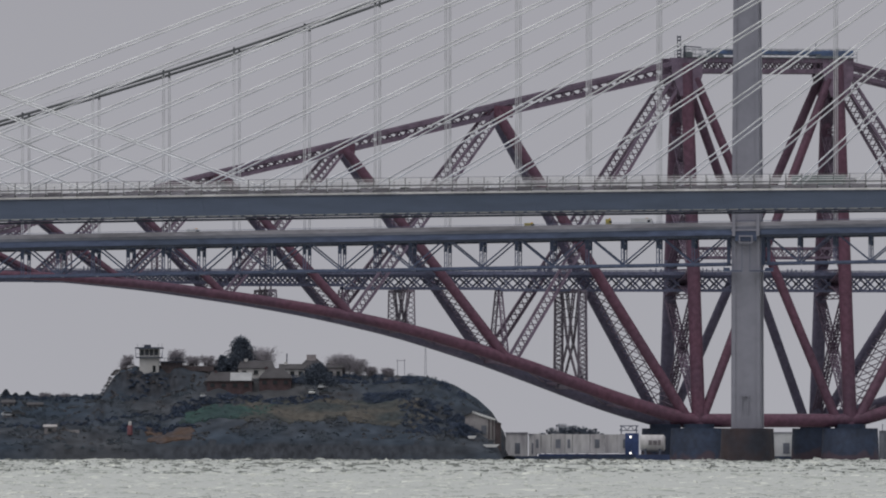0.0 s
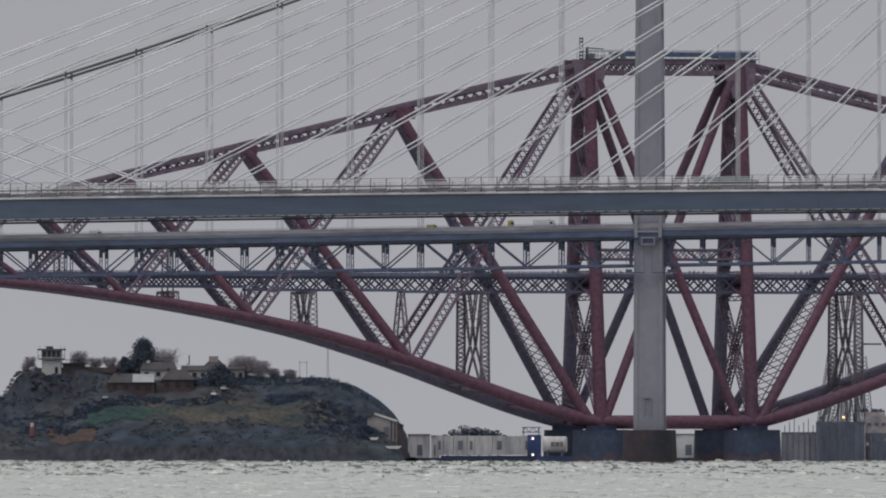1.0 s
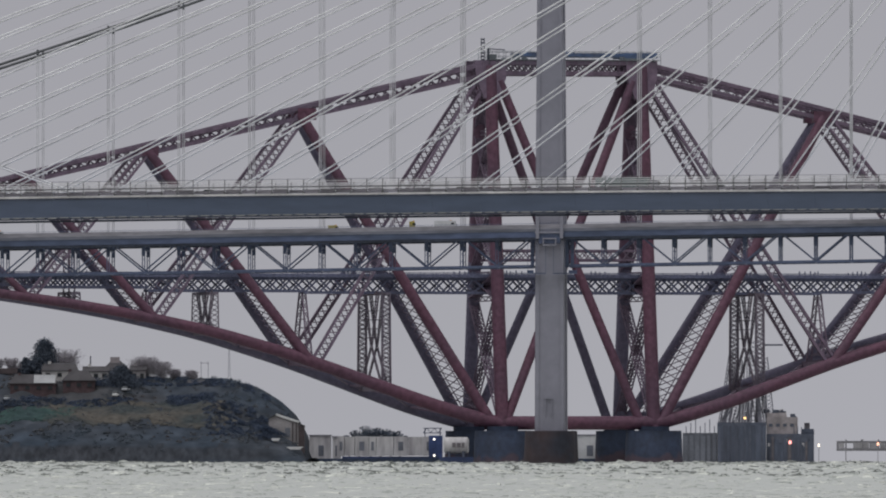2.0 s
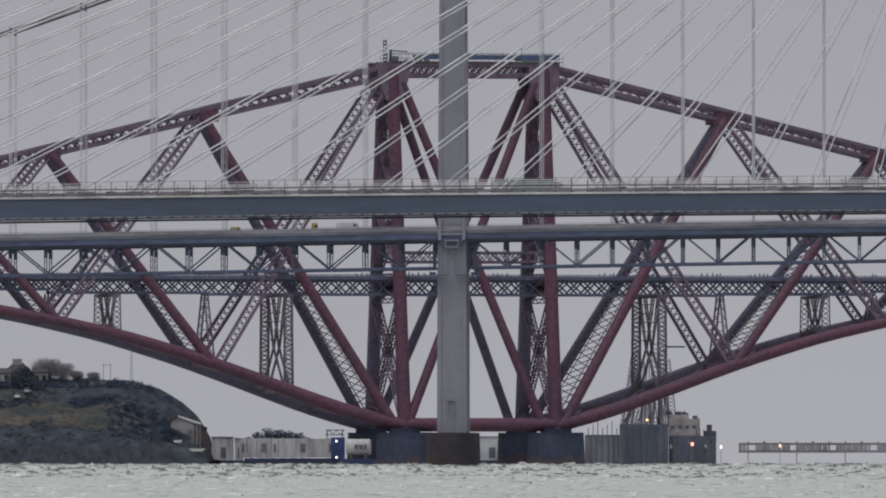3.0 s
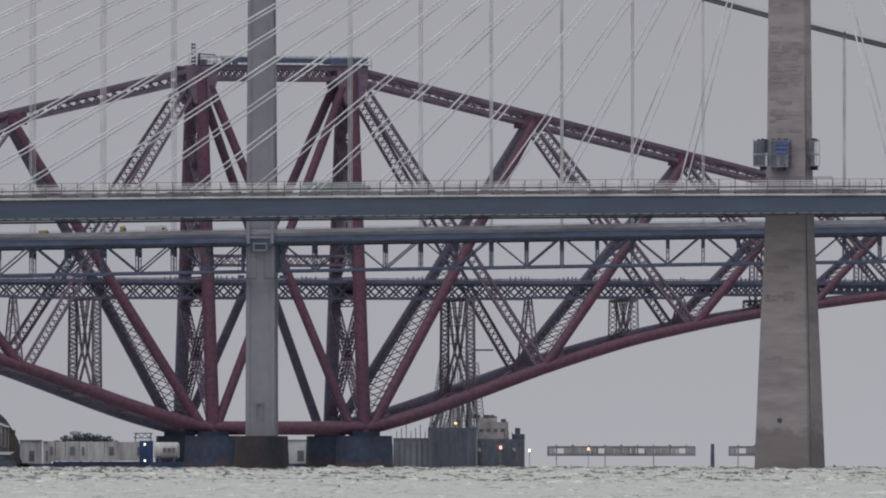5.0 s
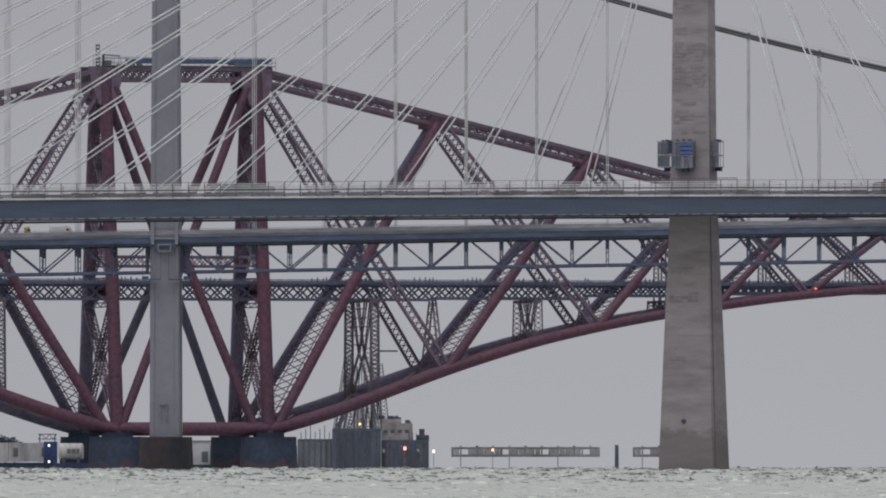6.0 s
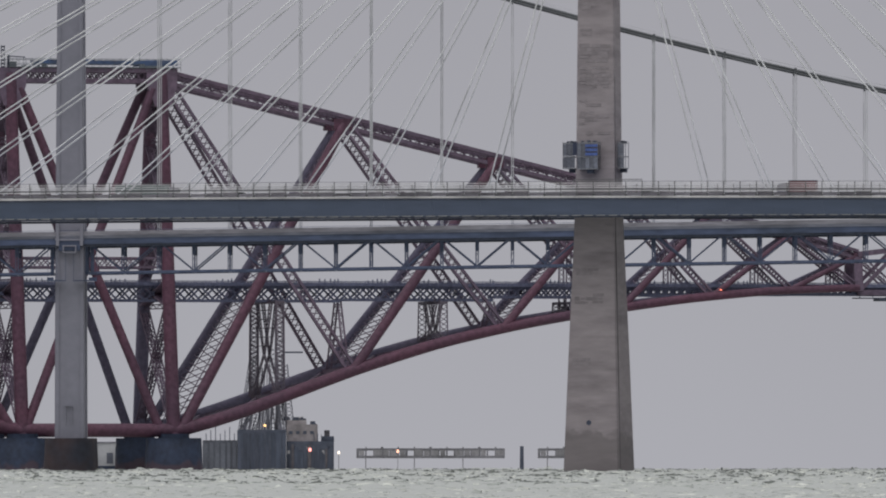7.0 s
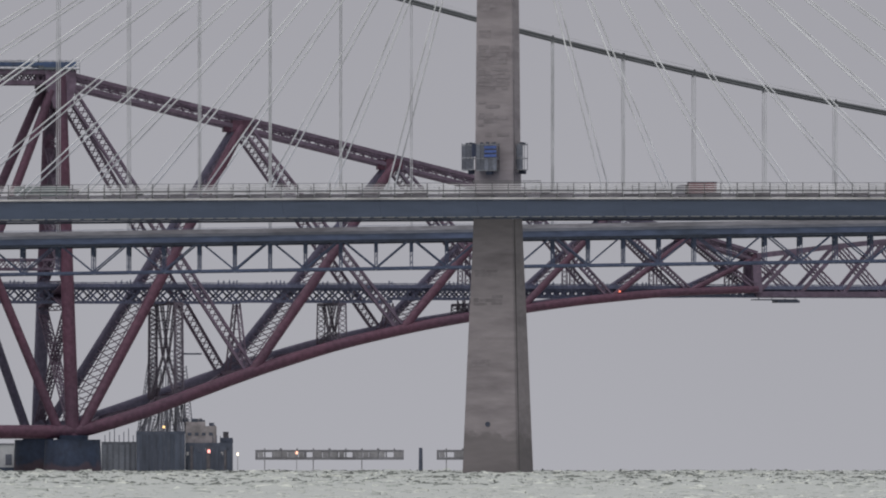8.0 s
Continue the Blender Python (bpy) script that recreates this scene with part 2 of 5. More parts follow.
def build_sea():
    xs = [-9000.0, -1500.0] + [-282 + 1.1 * i for i in range(514)] + [1500.0, 9000.0]
    ys, y = [-4000.0, 200.0], 480.0
    while y < 5040:
        ys.append(y)
        y += 3.5 + y * 0.0011
    ys.append(9000.0)
    nx, ny = len(xs), len(ys)
    gx, gy = np.meshgrid(np.array(xs), np.array(ys))
    z = wave_field(gx, gy)
    v = np.stack([gx.ravel(), gy.ravel(), z.ravel()], 1)
    i, j = np.meshgrid(np.arange(nx - 1), np.arange(ny - 1))
    a = (j * nx + i).ravel()
    f = np.stack([a, a + 1, a + 1 + nx, a + nx], 1)
    me = bpy.data.meshes.new("sea")
    me.vertices.add(len(v))
    me.vertices.foreach_set("co", v.ravel())
    me.loops.add(f.size)
    me.loops.foreach_set("vertex_index", f.ravel())
    me.polygons.add(len(f))
    me.polygons.foreach_set("loop_start", np.arange(0, f.size, 4))
    me.polygons.foreach_set("use_smooth", np.ones(len(f), bool))
    me.update()
    me.validate()
    m = bpy.data.materials.new("rippled_sea_water")
    m.use_nodes = True
    n, l = m.node_tree.nodes, m.node_tree.links
    b = n["Principled BSDF"]
    # Pale base stands in for sky light reflected off the wave faces.
    b.inputs["Base Color"].default_value = (0.385, 0.40, 0.37, 1)
    b.inputs["Roughness"].default_value = 0.3
    b.inputs["IOR"].default_value = 1.33
    co, mp = n.new("ShaderNodeTexCoord"), n.new("ShaderNodeMapping")
    mp.inputs["Scale"].default_value = (1.0, 0.35, 1.0)
    no = n.new("ShaderNodeTexNoise")
    no.inputs["Scale"].default_value, no.inputs["Detail"].default_value = 0.8, 5
    bp = n.new("ShaderNodeBump")
    bp.inputs["Strength"].default_value, bp.inputs["Distance"].default_value = 0.8, 0.35
    l.new(co.outputs["Object"], mp.inputs["Vector"])
    l.new(mp.outputs["Vector"], no.inputs["Vector"])
    l.new(no.outputs["Fac"], bp.inputs["Height"])
    l.new(bp.outputs["Normal"], b.inputs["Normal"])
    me.materials.append(m)
    water = new("water", me)
    water.location.z = TIDE
    tagged(water, "pale grey-green choppy firth water under an overcast sky", "water", "", "structure")


build_sea()


def build_crests(count, seed, mat, label, tall, y0, y1, wide=1.0, bias=1.7):
    """Short steep wave crests riding on the chop, gathered into ragged runs."""
    rng = np.random.default_rng(seed)
    runs = count // 3
    y = 1 / (1 / y1 + (1 / y0 - 1 / y1) * rng.random(runs) ** bias)
    x = rng.uniform(-0.0545, 0.0545, runs) * y
    near = np.clip(y / 3600, 0.3, 1.0)
    x = (x[:, None] + rng.normal(0, 2.2, (runs, 3)) * near[:, None]).ravel()
    y = np.clip((y[:, None] * (1 + rng.normal(0, 0.012, (runs, 3)))).ravel(), 600, 4900)
    near = np.clip(y / 3600, 0.3, 1.0)
    w = near * wide * np.exp(rng.normal(-0.35, 0.65, len(x)))
    h = near ** 1.5 * tall * rng.uniform(0.2, 1.1, len(x))
    base = wave_field(x, y)
    n = 6
    u = np.linspace(-1, 1, n)
    lift = (1 - u ** 2)[None, :] ** 0.4 * rng.uniform(0.1, 1.0, (len(x), n)) * h[:, None]
    vx = x[:, None] + u[None, :] * w[:, None]
    v = np.empty((len(x), 3, n, 3))
    for row in range(3):
        v[:, row, :, 0] = vx + 0.15 * row
        v[:, row, :, 1] = y[:, None] + (row - 1) * 0.55
        v[:, row, :, 2] = base[:, None] + (lift if row == 1 else -0.3)
    k = (np.arange(len(x)) * 3 * n)[:, None]
    f = np.concatenate([np.stack([k + r * n + i, k + r * n + i + 1, k + r * n + i + 1 + n, k + r * n + i + n], -1) for r in range(2) for i in range(n - 1)], 1).reshape(-1, 4)
    me = bpy.data.meshes.new("wave_crests")
    me.from_pydata(v.reshape(-1, 3), [], f)
    me.update()
    ob = part("wave_crests", me, mat, None, "", True)
    ob.location.z = TIDE
    tagged(ob, label, "waves", "", "stuff")


# Light and dark wave faces come from these colours, not from shading.
WAVE_DARK = material("shaded_wave_front", (0.062, 0.070, 0.062), 0.35, spread=0.3, fine=2.0, coarse=0.6, tint=(0.12, 0.132, 0.118), spec=0.5)
WAVE_PALE = material("skylit_wave_top", (0.60, 0.61, 0.56), 0.6, spread=0.2, fine=2.0, coarse=0.6, spec=0.3)
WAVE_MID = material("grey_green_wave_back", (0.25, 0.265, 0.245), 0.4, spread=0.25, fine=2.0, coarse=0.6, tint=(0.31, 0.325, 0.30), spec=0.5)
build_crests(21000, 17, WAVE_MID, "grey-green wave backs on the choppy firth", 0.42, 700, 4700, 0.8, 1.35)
build_crests(11000, 3, WAVE_DARK, "steep wave fronts on the choppy firth, shade in their dark colour", 0.66, 1700, 4800, 0.85, 1.6)
build_crests(12000, 9, WAVE_PALE, "wave tops on the choppy firth, sky light in their pale colour", 0.50, 700, 4800, 1.0, 1.5)


# ---------------------------------------------------------------- cantilever railway bridge
BASE = 11.0                       # height of the bottom chord's axis at the towers
HALF = 22.1                       # half the length of the tower
BAYS = [0.0, 53.4, 98.7, 134.5, 162.5, 186.8, 207.4]
HIGH = [100.6, 88.1, 77.4, 69.0, 62.4, 56.6, 50.8]
ARM = 207.4


def half_low(d):
    return mixf(18.3, 5.0, min(d / ARM, 1))


def half_high(d):
    return mixf(5.0, 3.3, min(d / ARM, 1))


def low_z(d):
    return np.interp(d, CHORD_D, CHORD_Z)


CHORD_D = np.arange(0, 208.4, 1.0)
CHORD_Z = np.interp(CHORD_D, [0, 10, 20.5, 33.6, 55, 80, 104, 125, 153, 180, 207.4], [-0.3, 2.0, 5.2, 9.9, 17.5, 25.0, 30.2, 33.7, 37.5, 40.0, 41.0])
for _ in range(60):
    CHORD_Z[1:-1] = (CHORD_Z[:-2] + 2 * CHORD_Z[1:-1] + CHORD_Z[2:]) / 4
LOW = [float(low_z(d)) for d in BAYS]


def build_rail_bridge():
    br = thing("railway_bridge", pose(-21.0, 4484, BASE, 0, 0, 15.5), "dark red steel cantilever railway bridge on granite piers across the firth", "bridge")

    def low(e, d, w, up=0.0):
        return Vector((e * (HALF + d), w * half_low(d), float(low_z(d)) + up))

    def high(e, d, w):
        return Vector((e * (HALF + d), w * half_high(d), float(np.interp(d, BAYS, HIGH))))

    def strut_ends(e, i, w):
        """Foot and head of the tubular strut of a bay."""
        p, q = low(e, BAYS[i] + [2.5, 0.6, 0.7, 1.0, 0.8, 0.5][i], w, 0.5), high(e, BAYS[i + 1], w)
        q = p.lerp(q, 1 - 1.6 / (q - p).length)
        if e > 0:
            q.x += 2.0 if w > 0 else 1.2
        elif i < 2:
            q.x -= (2.6 if w < 0 else 1.5) * (1 - 0.5 * i)
            p.x -= 1.0 if w < 0 else 0.0
        return p, q

    # tower: four tapering columns, crossed struts, lattice between the pairs
    for e in (-1, 1):
        for w in (-1, 1):
            foot, head = low(e, 0, w, -1), high(e, 0, w)
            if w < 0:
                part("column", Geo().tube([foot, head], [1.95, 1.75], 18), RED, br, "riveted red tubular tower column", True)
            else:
                part("column", Geo().tube([foot, foot.lerp(head, 0.46)], [1.95, 1.86], 18), DARK_RED, br, "dark blue-grey far tubular tower column", True)
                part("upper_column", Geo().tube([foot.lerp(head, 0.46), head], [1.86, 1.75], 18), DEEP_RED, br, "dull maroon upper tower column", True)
        geo = Geo()
        levels = [1, 35, 42, 62, 82, 98]
        for za, zb in zip(levels, levels[1:]):
            def on(z, w):
                return Vector((e * HALF, w * mixf(18.3, 5.0, z / 100.6), z))
            for o in (-0.5, 0.5):
                side = Vector((o, 0, 0))
                geo.ladder(on(za, -1) + side, on(zb, 1) + side, 1.9, 1.9, (1, 0, 0), 0.34, 0.25, 20 if o < 0 else 23, True)
                geo.ladder(on(za, 1) + side, on(zb, -1) + side, 1.9, 1.9, (1, 0, 0), 0.34, 0.25, 23 if o < 0 else 20, True)
            geo.ladder(on(zb, -1), on(zb, 1), 1.2, 1.2, (0, 0, 1), 0.3, 0.2, 8)
        part("tower_bracing", geo, RED_LATTICE, br, "crossed lattice bracing between tower columns")
    for w in (-1, 1):
        for e in (-1, 1):
            a, b = Vector((e * (HALF - 2.6), w * 5.4, 96.5)), Vector((-e * (HALF - 2.6) - (1.5 if w < 0 else 0.8), w * 18.2, 0.5))
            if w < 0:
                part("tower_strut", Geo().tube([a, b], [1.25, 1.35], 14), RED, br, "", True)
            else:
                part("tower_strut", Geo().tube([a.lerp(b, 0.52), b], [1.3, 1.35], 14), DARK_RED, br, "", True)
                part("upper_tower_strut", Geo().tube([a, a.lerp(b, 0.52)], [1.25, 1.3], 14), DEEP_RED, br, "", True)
        part("bottom_tie", Geo().tube([(-HALF, w * 18.3, 0), (HALF, w * 18.3, 0)], 1.9, 16), RED, br, "", True)
        g = Geo().ladder((-HALF, w * 5, 100.2), (HALF, w * 5, 100.2), 3.0, 3.0, (0, 0, 1), 1.25, 0.36, 23, True, 1.6)
        part("top_girder", g, RED_LATTICE, br, "lattice girder joining the tower heads")
        g = Geo().ladder((-HALF, w * 11.5, 47.3), (HALF, w * 11.5, 47.3), 2.6, 2.6, (0, 0, 1), 0.6, 0.25, 18, True)
        part("middle_girder", g, RED_LATTICE, br)
        for e in (-1, 1):
            g = Geo()
            g.box((e * HALF, w * 5.0, 100.2), (5.0, 2.2, 3.6))
            k0 = len(g.v)
            for x, z in ((-4.6, 102.3), (4.6, 102.3), (4.4, 97.6), (2.3, 91.5), (-2.3, 91.5), (-4.4, 97.4)):
                for y in (-0.9, 0.9):
                    g.v.append((e * HALF + x, w * mixf(18.3, 5.0, z / 100.6) + y, z))
            for j in range(6):
                p, q = k0 + 2 * j, k0 + 2 * ((j + 1) % 6)
                g.f.append((p, q, q + 1, p + 1))
            g.f += [tuple(k0 + 2 * j for j in reversed(range(6))), tuple(k0 + 2 * j + 1 for j in range(6))]
            part("head_gusset", g, RED_LATTICE, br)

    for e in (-1, 1):
        for w in (-1, 1):
            ds = list(range(0, 208, 6)) + [207.4]
            path = [low(e, d, w) for d in ds]
            part("bottom_chord", Geo().tube(path, [mixf(1.9, 1.05, d / ARM) for d in ds], 18), RED if w < 0 else DARK_RED, br, "curved tubular red bottom chord" if w < 0 else "curved dark blue-grey far bottom chord", True)
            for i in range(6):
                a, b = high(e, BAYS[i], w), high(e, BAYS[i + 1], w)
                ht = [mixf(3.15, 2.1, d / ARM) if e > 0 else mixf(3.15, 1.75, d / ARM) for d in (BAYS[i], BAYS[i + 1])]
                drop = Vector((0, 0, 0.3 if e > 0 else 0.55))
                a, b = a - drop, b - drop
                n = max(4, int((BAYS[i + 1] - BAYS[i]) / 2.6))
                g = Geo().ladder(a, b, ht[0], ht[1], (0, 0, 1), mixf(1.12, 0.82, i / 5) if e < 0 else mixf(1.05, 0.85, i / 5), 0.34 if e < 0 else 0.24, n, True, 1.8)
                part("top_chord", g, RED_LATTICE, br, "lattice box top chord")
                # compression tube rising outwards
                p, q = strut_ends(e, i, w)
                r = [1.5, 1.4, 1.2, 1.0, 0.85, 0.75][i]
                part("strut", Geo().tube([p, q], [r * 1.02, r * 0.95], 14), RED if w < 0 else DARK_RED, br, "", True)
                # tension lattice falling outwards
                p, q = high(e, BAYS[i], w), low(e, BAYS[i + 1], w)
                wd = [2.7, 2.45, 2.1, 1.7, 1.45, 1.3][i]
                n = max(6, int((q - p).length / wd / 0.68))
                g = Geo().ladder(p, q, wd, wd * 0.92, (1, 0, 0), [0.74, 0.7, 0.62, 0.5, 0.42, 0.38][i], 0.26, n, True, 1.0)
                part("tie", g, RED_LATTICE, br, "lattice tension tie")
                g = Geo()
                t = [3.6, 3.2, 2.8, 2.4, 2.0, 1.8][i]
                c = high(e, BAYS[i + 1], w)
                g.box((c.x, c.y, c.z - t * 0.35), (t * 1.5, 1.9, t * 0.9))
                part("node_gusset", g, RED, br)
        for i in range(6):
            # lattice between the two struts of a bay
            geo = Geo()
            n = [40, 33, 26, 18, 14, 11][i]
            pairs = [strut_ends(e, i, w) for w in (-1, 1)]
            ends = [[p.lerp(q, 0.03 + 0.94 * k / n) for p, q in pairs] for k in range(n + 1)]
            for (a0, a1), (b0, b1) in zip(ends, ends[2:]):
                for pa, pb in ((a0, b1), (a1, b0)):
                    geo.beam(pa, pb, 0.26, 0.18)
            for q in (0.3, 0.7):
                geo.beam(ends[0][0].lerp(ends[0][1], q), ends[-1][0].lerp(ends[-1][1], q), 0.24, 0.24)
            tagged(part("strut_bracing", geo, RED_LATTICE, br), "crossed lattice bracing between struts", "", "", "stuff")
            for zed in (low, high):
                m = 3 if i < 3 else 2
                for k in range(m):
                    da, db = mixf(BAYS[i], BAYS[i + 1], k / m), mixf(BAYS[i], BAYS[i + 1], (k + 1) / m)
                    part("wind_brace", Geo().beam(zed(e, da, -1), zed(e, db, 1), 0.5, 0.4), RED_LATTICE, br)
                    part("wind_brace", Geo().beam(zed(e, da, 1), zed(e, db, -1), 0.5, 0.4), RED_LATTICE, br)
                    part("cross_beam", Geo().beam(zed(e, db, 1), zed(e, db, -1), 0.5, 0.5), RED_LATTICE, br)

    # railway viaduct carried inside the trusses
    spans = [(-HALF, HALF, 36.7)]
    for i in range(6):
        for e in (-1, 1):
            spans.append((e * (HALF + BAYS[i]), e * (HALF + BAYS[i + 1]), [36.7, 37.1, 38.0, 38.6, 38.9, 39.0][i]))
    spans += [(HALF + ARM, 300, 39.0), (-245, -HALF - ARM, 39.0)]
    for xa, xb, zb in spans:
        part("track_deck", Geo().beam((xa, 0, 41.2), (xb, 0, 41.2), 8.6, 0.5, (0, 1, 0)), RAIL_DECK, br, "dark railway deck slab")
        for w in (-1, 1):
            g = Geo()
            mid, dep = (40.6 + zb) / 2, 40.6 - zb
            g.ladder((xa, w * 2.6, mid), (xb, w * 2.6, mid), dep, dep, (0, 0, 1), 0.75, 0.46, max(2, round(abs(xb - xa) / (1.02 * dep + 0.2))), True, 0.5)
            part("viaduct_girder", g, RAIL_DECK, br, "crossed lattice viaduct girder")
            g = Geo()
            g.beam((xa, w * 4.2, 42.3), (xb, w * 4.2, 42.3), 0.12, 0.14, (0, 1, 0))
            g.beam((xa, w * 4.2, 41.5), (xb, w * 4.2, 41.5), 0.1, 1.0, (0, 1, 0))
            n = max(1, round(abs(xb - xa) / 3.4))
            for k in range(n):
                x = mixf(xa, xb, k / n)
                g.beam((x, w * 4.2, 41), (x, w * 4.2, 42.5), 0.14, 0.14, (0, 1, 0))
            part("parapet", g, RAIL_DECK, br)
    rng = random.Random(5)
    for k in range(34):
        x = -238 + 14.4 * k + rng.uniform(-4, 4)
        for _ in range(rng.choice((1, 2, 4, 5))):
            x += rng.uniform(0.8, 1.7)
            part("line_post", Geo().beam((x, -3.9, 41.4), (x, -3.9, 42.4 + rng.uniform(0.2, 0.7)), 0.3, 0.3), RAIL_DECK, br)
    for e in (-1, 1):
        for i in range(6):
            ha, hb = HIGH[i] - LOW[i + 1], HIGH[i + 1] - LOW[i]
            q = (HIGH[i] - LOW[i]) / (ha + hb)
            d = mixf(BAYS[i], BAYS[i + 1], q) + 1.2
            z0, x = float(low_z(d)), e * (HALF + d)
            if i > 1:
                # twin laced posts between the deck and the crossing above it
                zc = HIGH[i] - ha * (d - 1.2 - BAYS[i]) / (BAYS[i + 1] - BAYS[i]) - 0.6
                for w in (-1, 1):
                    g = Geo().ladder((x, w * 3.6, 41.2), (x, w * 3.6, zc), 1.5, 1.3, (1, 0, 0), 0.3, 0.16, max(3, int((zc - 41) / 1.3)), True)
                    part("deck_post", g, RED_LATTICE, br, "laced post rising from the railway deck")
            if 36.5 - z0 > 1.5:
                geo = Geo()
                wd = half_low(d) * 0.84
                n = max(2, int((36.5 - z0) / 2.6))
                for w in (-1, 1):
                    for oy in (-0.6, 0.6) if 36.6 - z0 > 14 else (0.0,):
                        geo.ladder((x, w * wd + oy, z0), (x, w * wd * 0.97 + oy, 36.6), 2.4, 2.1, (1, 0, 0), 0.3, 0.2, n * 2 + (3 if oy > 0 else 0), True)
                # crossed lattice legs: broad and close-laced above the crossing, slender and splayed below it
                tall = 36.6 - z0 > 14
                zm = mixf(z0, 36.6, 0.44 if tall else 0.27)
                for o in (-0.8, 0.8):
                    for w in (-1, 1):
                        up, dn = max(3, int((36.6 - zm) / 1.0)), max(3, int((zm - z0) / 1.0))
                        geo.ladder((x + o, w * 0.3, zm), (x + o, w * wd * 0.52, 36.6), 1.0, 3.0, (0, 1, 0), 0.26, 0.19, up, True)
                        geo.ladder((x + o, w * 0.3, zm), (x + o, w * wd * 0.92, z0), 1.0, 1.3, (0, 1, 0), 0.26, 0.16, dn, True)
                for kk in (1, 2, 3, 4, 5) if tall else (3,):
                    zk = mixf(zm, 36.6, kk / 6)
                    geo.beam((x - 0.9, -wd * 0.6, zk), (x - 0.9, wd * 0.6, zk), 0.2, 0.24)
                geo.beam((x, -half_low(d), z0), (x, half_low(d), z0), 1.2, 1.2)
                geo.beam((x, -wd, 36.3), (x, wd, 36.3), 1.6, 0.8)
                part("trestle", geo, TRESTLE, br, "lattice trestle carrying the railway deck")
            d = BAYS[i + 1]
            z0, x = float(low_z(d)), e * (HALF + d)
            if 36.5 - z0 > 1.5:
                geo = Geo()
                wd = half_low(d) * 0.62
                n = max(2, int((36.5 - z0) / 2.4))
                for w in (-1, 1):
                    geo.ladder((x, w * wd, z0), (x, w * 1.6, 36.6), 1.4, 1.0, (1, 0, 0), 0.35, 0.16, n, True, 0.5)
                for k in range(1, n):
                    q = k / n
                    hw = mixf(wd, 1.6, q)
                    geo.beam((x, -hw, mixf(z0, 36.6, q)), (x, hw, mixf(z0, 36.6, q)), 0.25, 0.25)
                geo.beam((x, -half_low(d), z0), (x, half_low(d), z0), 1.6, 1.4)
                part("support_frame", geo, RED_LATTICE, br, "tapering frame under the railway deck")

    # end posts and the suspended span beyond the southern arm
    for e in (-1, 1):
        for w in (-1, 1):
            a, b = low(e, ARM, w), high(e, ARM, w)
            part("end_post", Geo().beam(a - Vector((0, 0, 1.0)), b, 2.5, 1.6, (1, 0, 0)), RED_LATTICE, br)
    x0 = HALF + ARM
    arch = [0.0, 1.5, 3.0, 4.3, 5.3, 5.8, 5.9]
    for w in (-1, 1):
        for k in range(6):
            xa, xb = x0 + 12.9 * k, x0 + 12.9 * (k + 1)
            ya, za, zb = w * mixf(5.0, 3.3, 0.6), 50.5 + arch[k], 50.5 + arch[k + 1]
            part("span_top_chord", Geo().beam((xa, ya, za), (xb, ya, zb), 1.2, 1.3, (0, 1, 0)), RED_LATTICE, br)
            part("span_bottom_chord", Geo().beam((xa, ya, 39.6), (xb, ya, 39.6), 1.2, 1.6, (0, 1, 0)), RED_LATTICE, br)
            part("span_tie", Geo().ladder((xa, ya, za), (xb, ya, 39.6), 1.1, 1.1, (0, 0, 1), 0.45, 0.16, 9), RED_LATTICE, br)
            part("span_strut", Geo().beam((xa, ya, 39.6), (xb, ya, zb), 0.9, 1.0, (0, 1, 0)), RED_LATTICE, br)

    g = Geo().box((235.5, -2, 38.0), (12.5, 5, 0.3))
    g.box((239, -2, 37.5), (6.5, 5.6, 0.7))
    for x in (230, 234, 238, 241):
        g.beam((x, -4.2, 38.0), (x, -4.2, 39), 0.2, 0.2)
    part("maintenance_cradle", g, DARK, br, "dark maintenance cradle slung under the span")

    # granite piers with their iron skewbacks
    for e in (-1, 1):
        for w in (-1, 1):
            x, y = e * HALF, w * 18.3
            pier = part("pier", Geo().tube([(x, y, -17), (x, y, -4.6), (x, y, -4.5), (x, y, -2.2)], [q * (7.9 if w < 0 else 6.7) for q in (1.06, 1.01, 1.0, 0.99)], 36), GRANITE, br, "round granite pier rising from the water", True)
            g = Geo().tube([(x, y, -2.2), (x, y, -1.0)], [4.4, 4.4], 24)
            part("skewback", g, GRANITE, pier, "dark iron skewback on the pier")
    return br


build_rail_bridge()

# ---------------------------------------------------------------- suspension road bridge
ROAD_Y = 4110.0


def road_z(x):
    """Height of the truss's bottom chord along the bridge."""
    return 50.83 + 0.0163 * x - 0.0000035 * x * x


def cable_z(x):
    if x < 0:
        return 156.4 + 0.430 * x + 0.000385 * x * x
    return 158.6 - 0.365 * x + 0.000370 * x * x


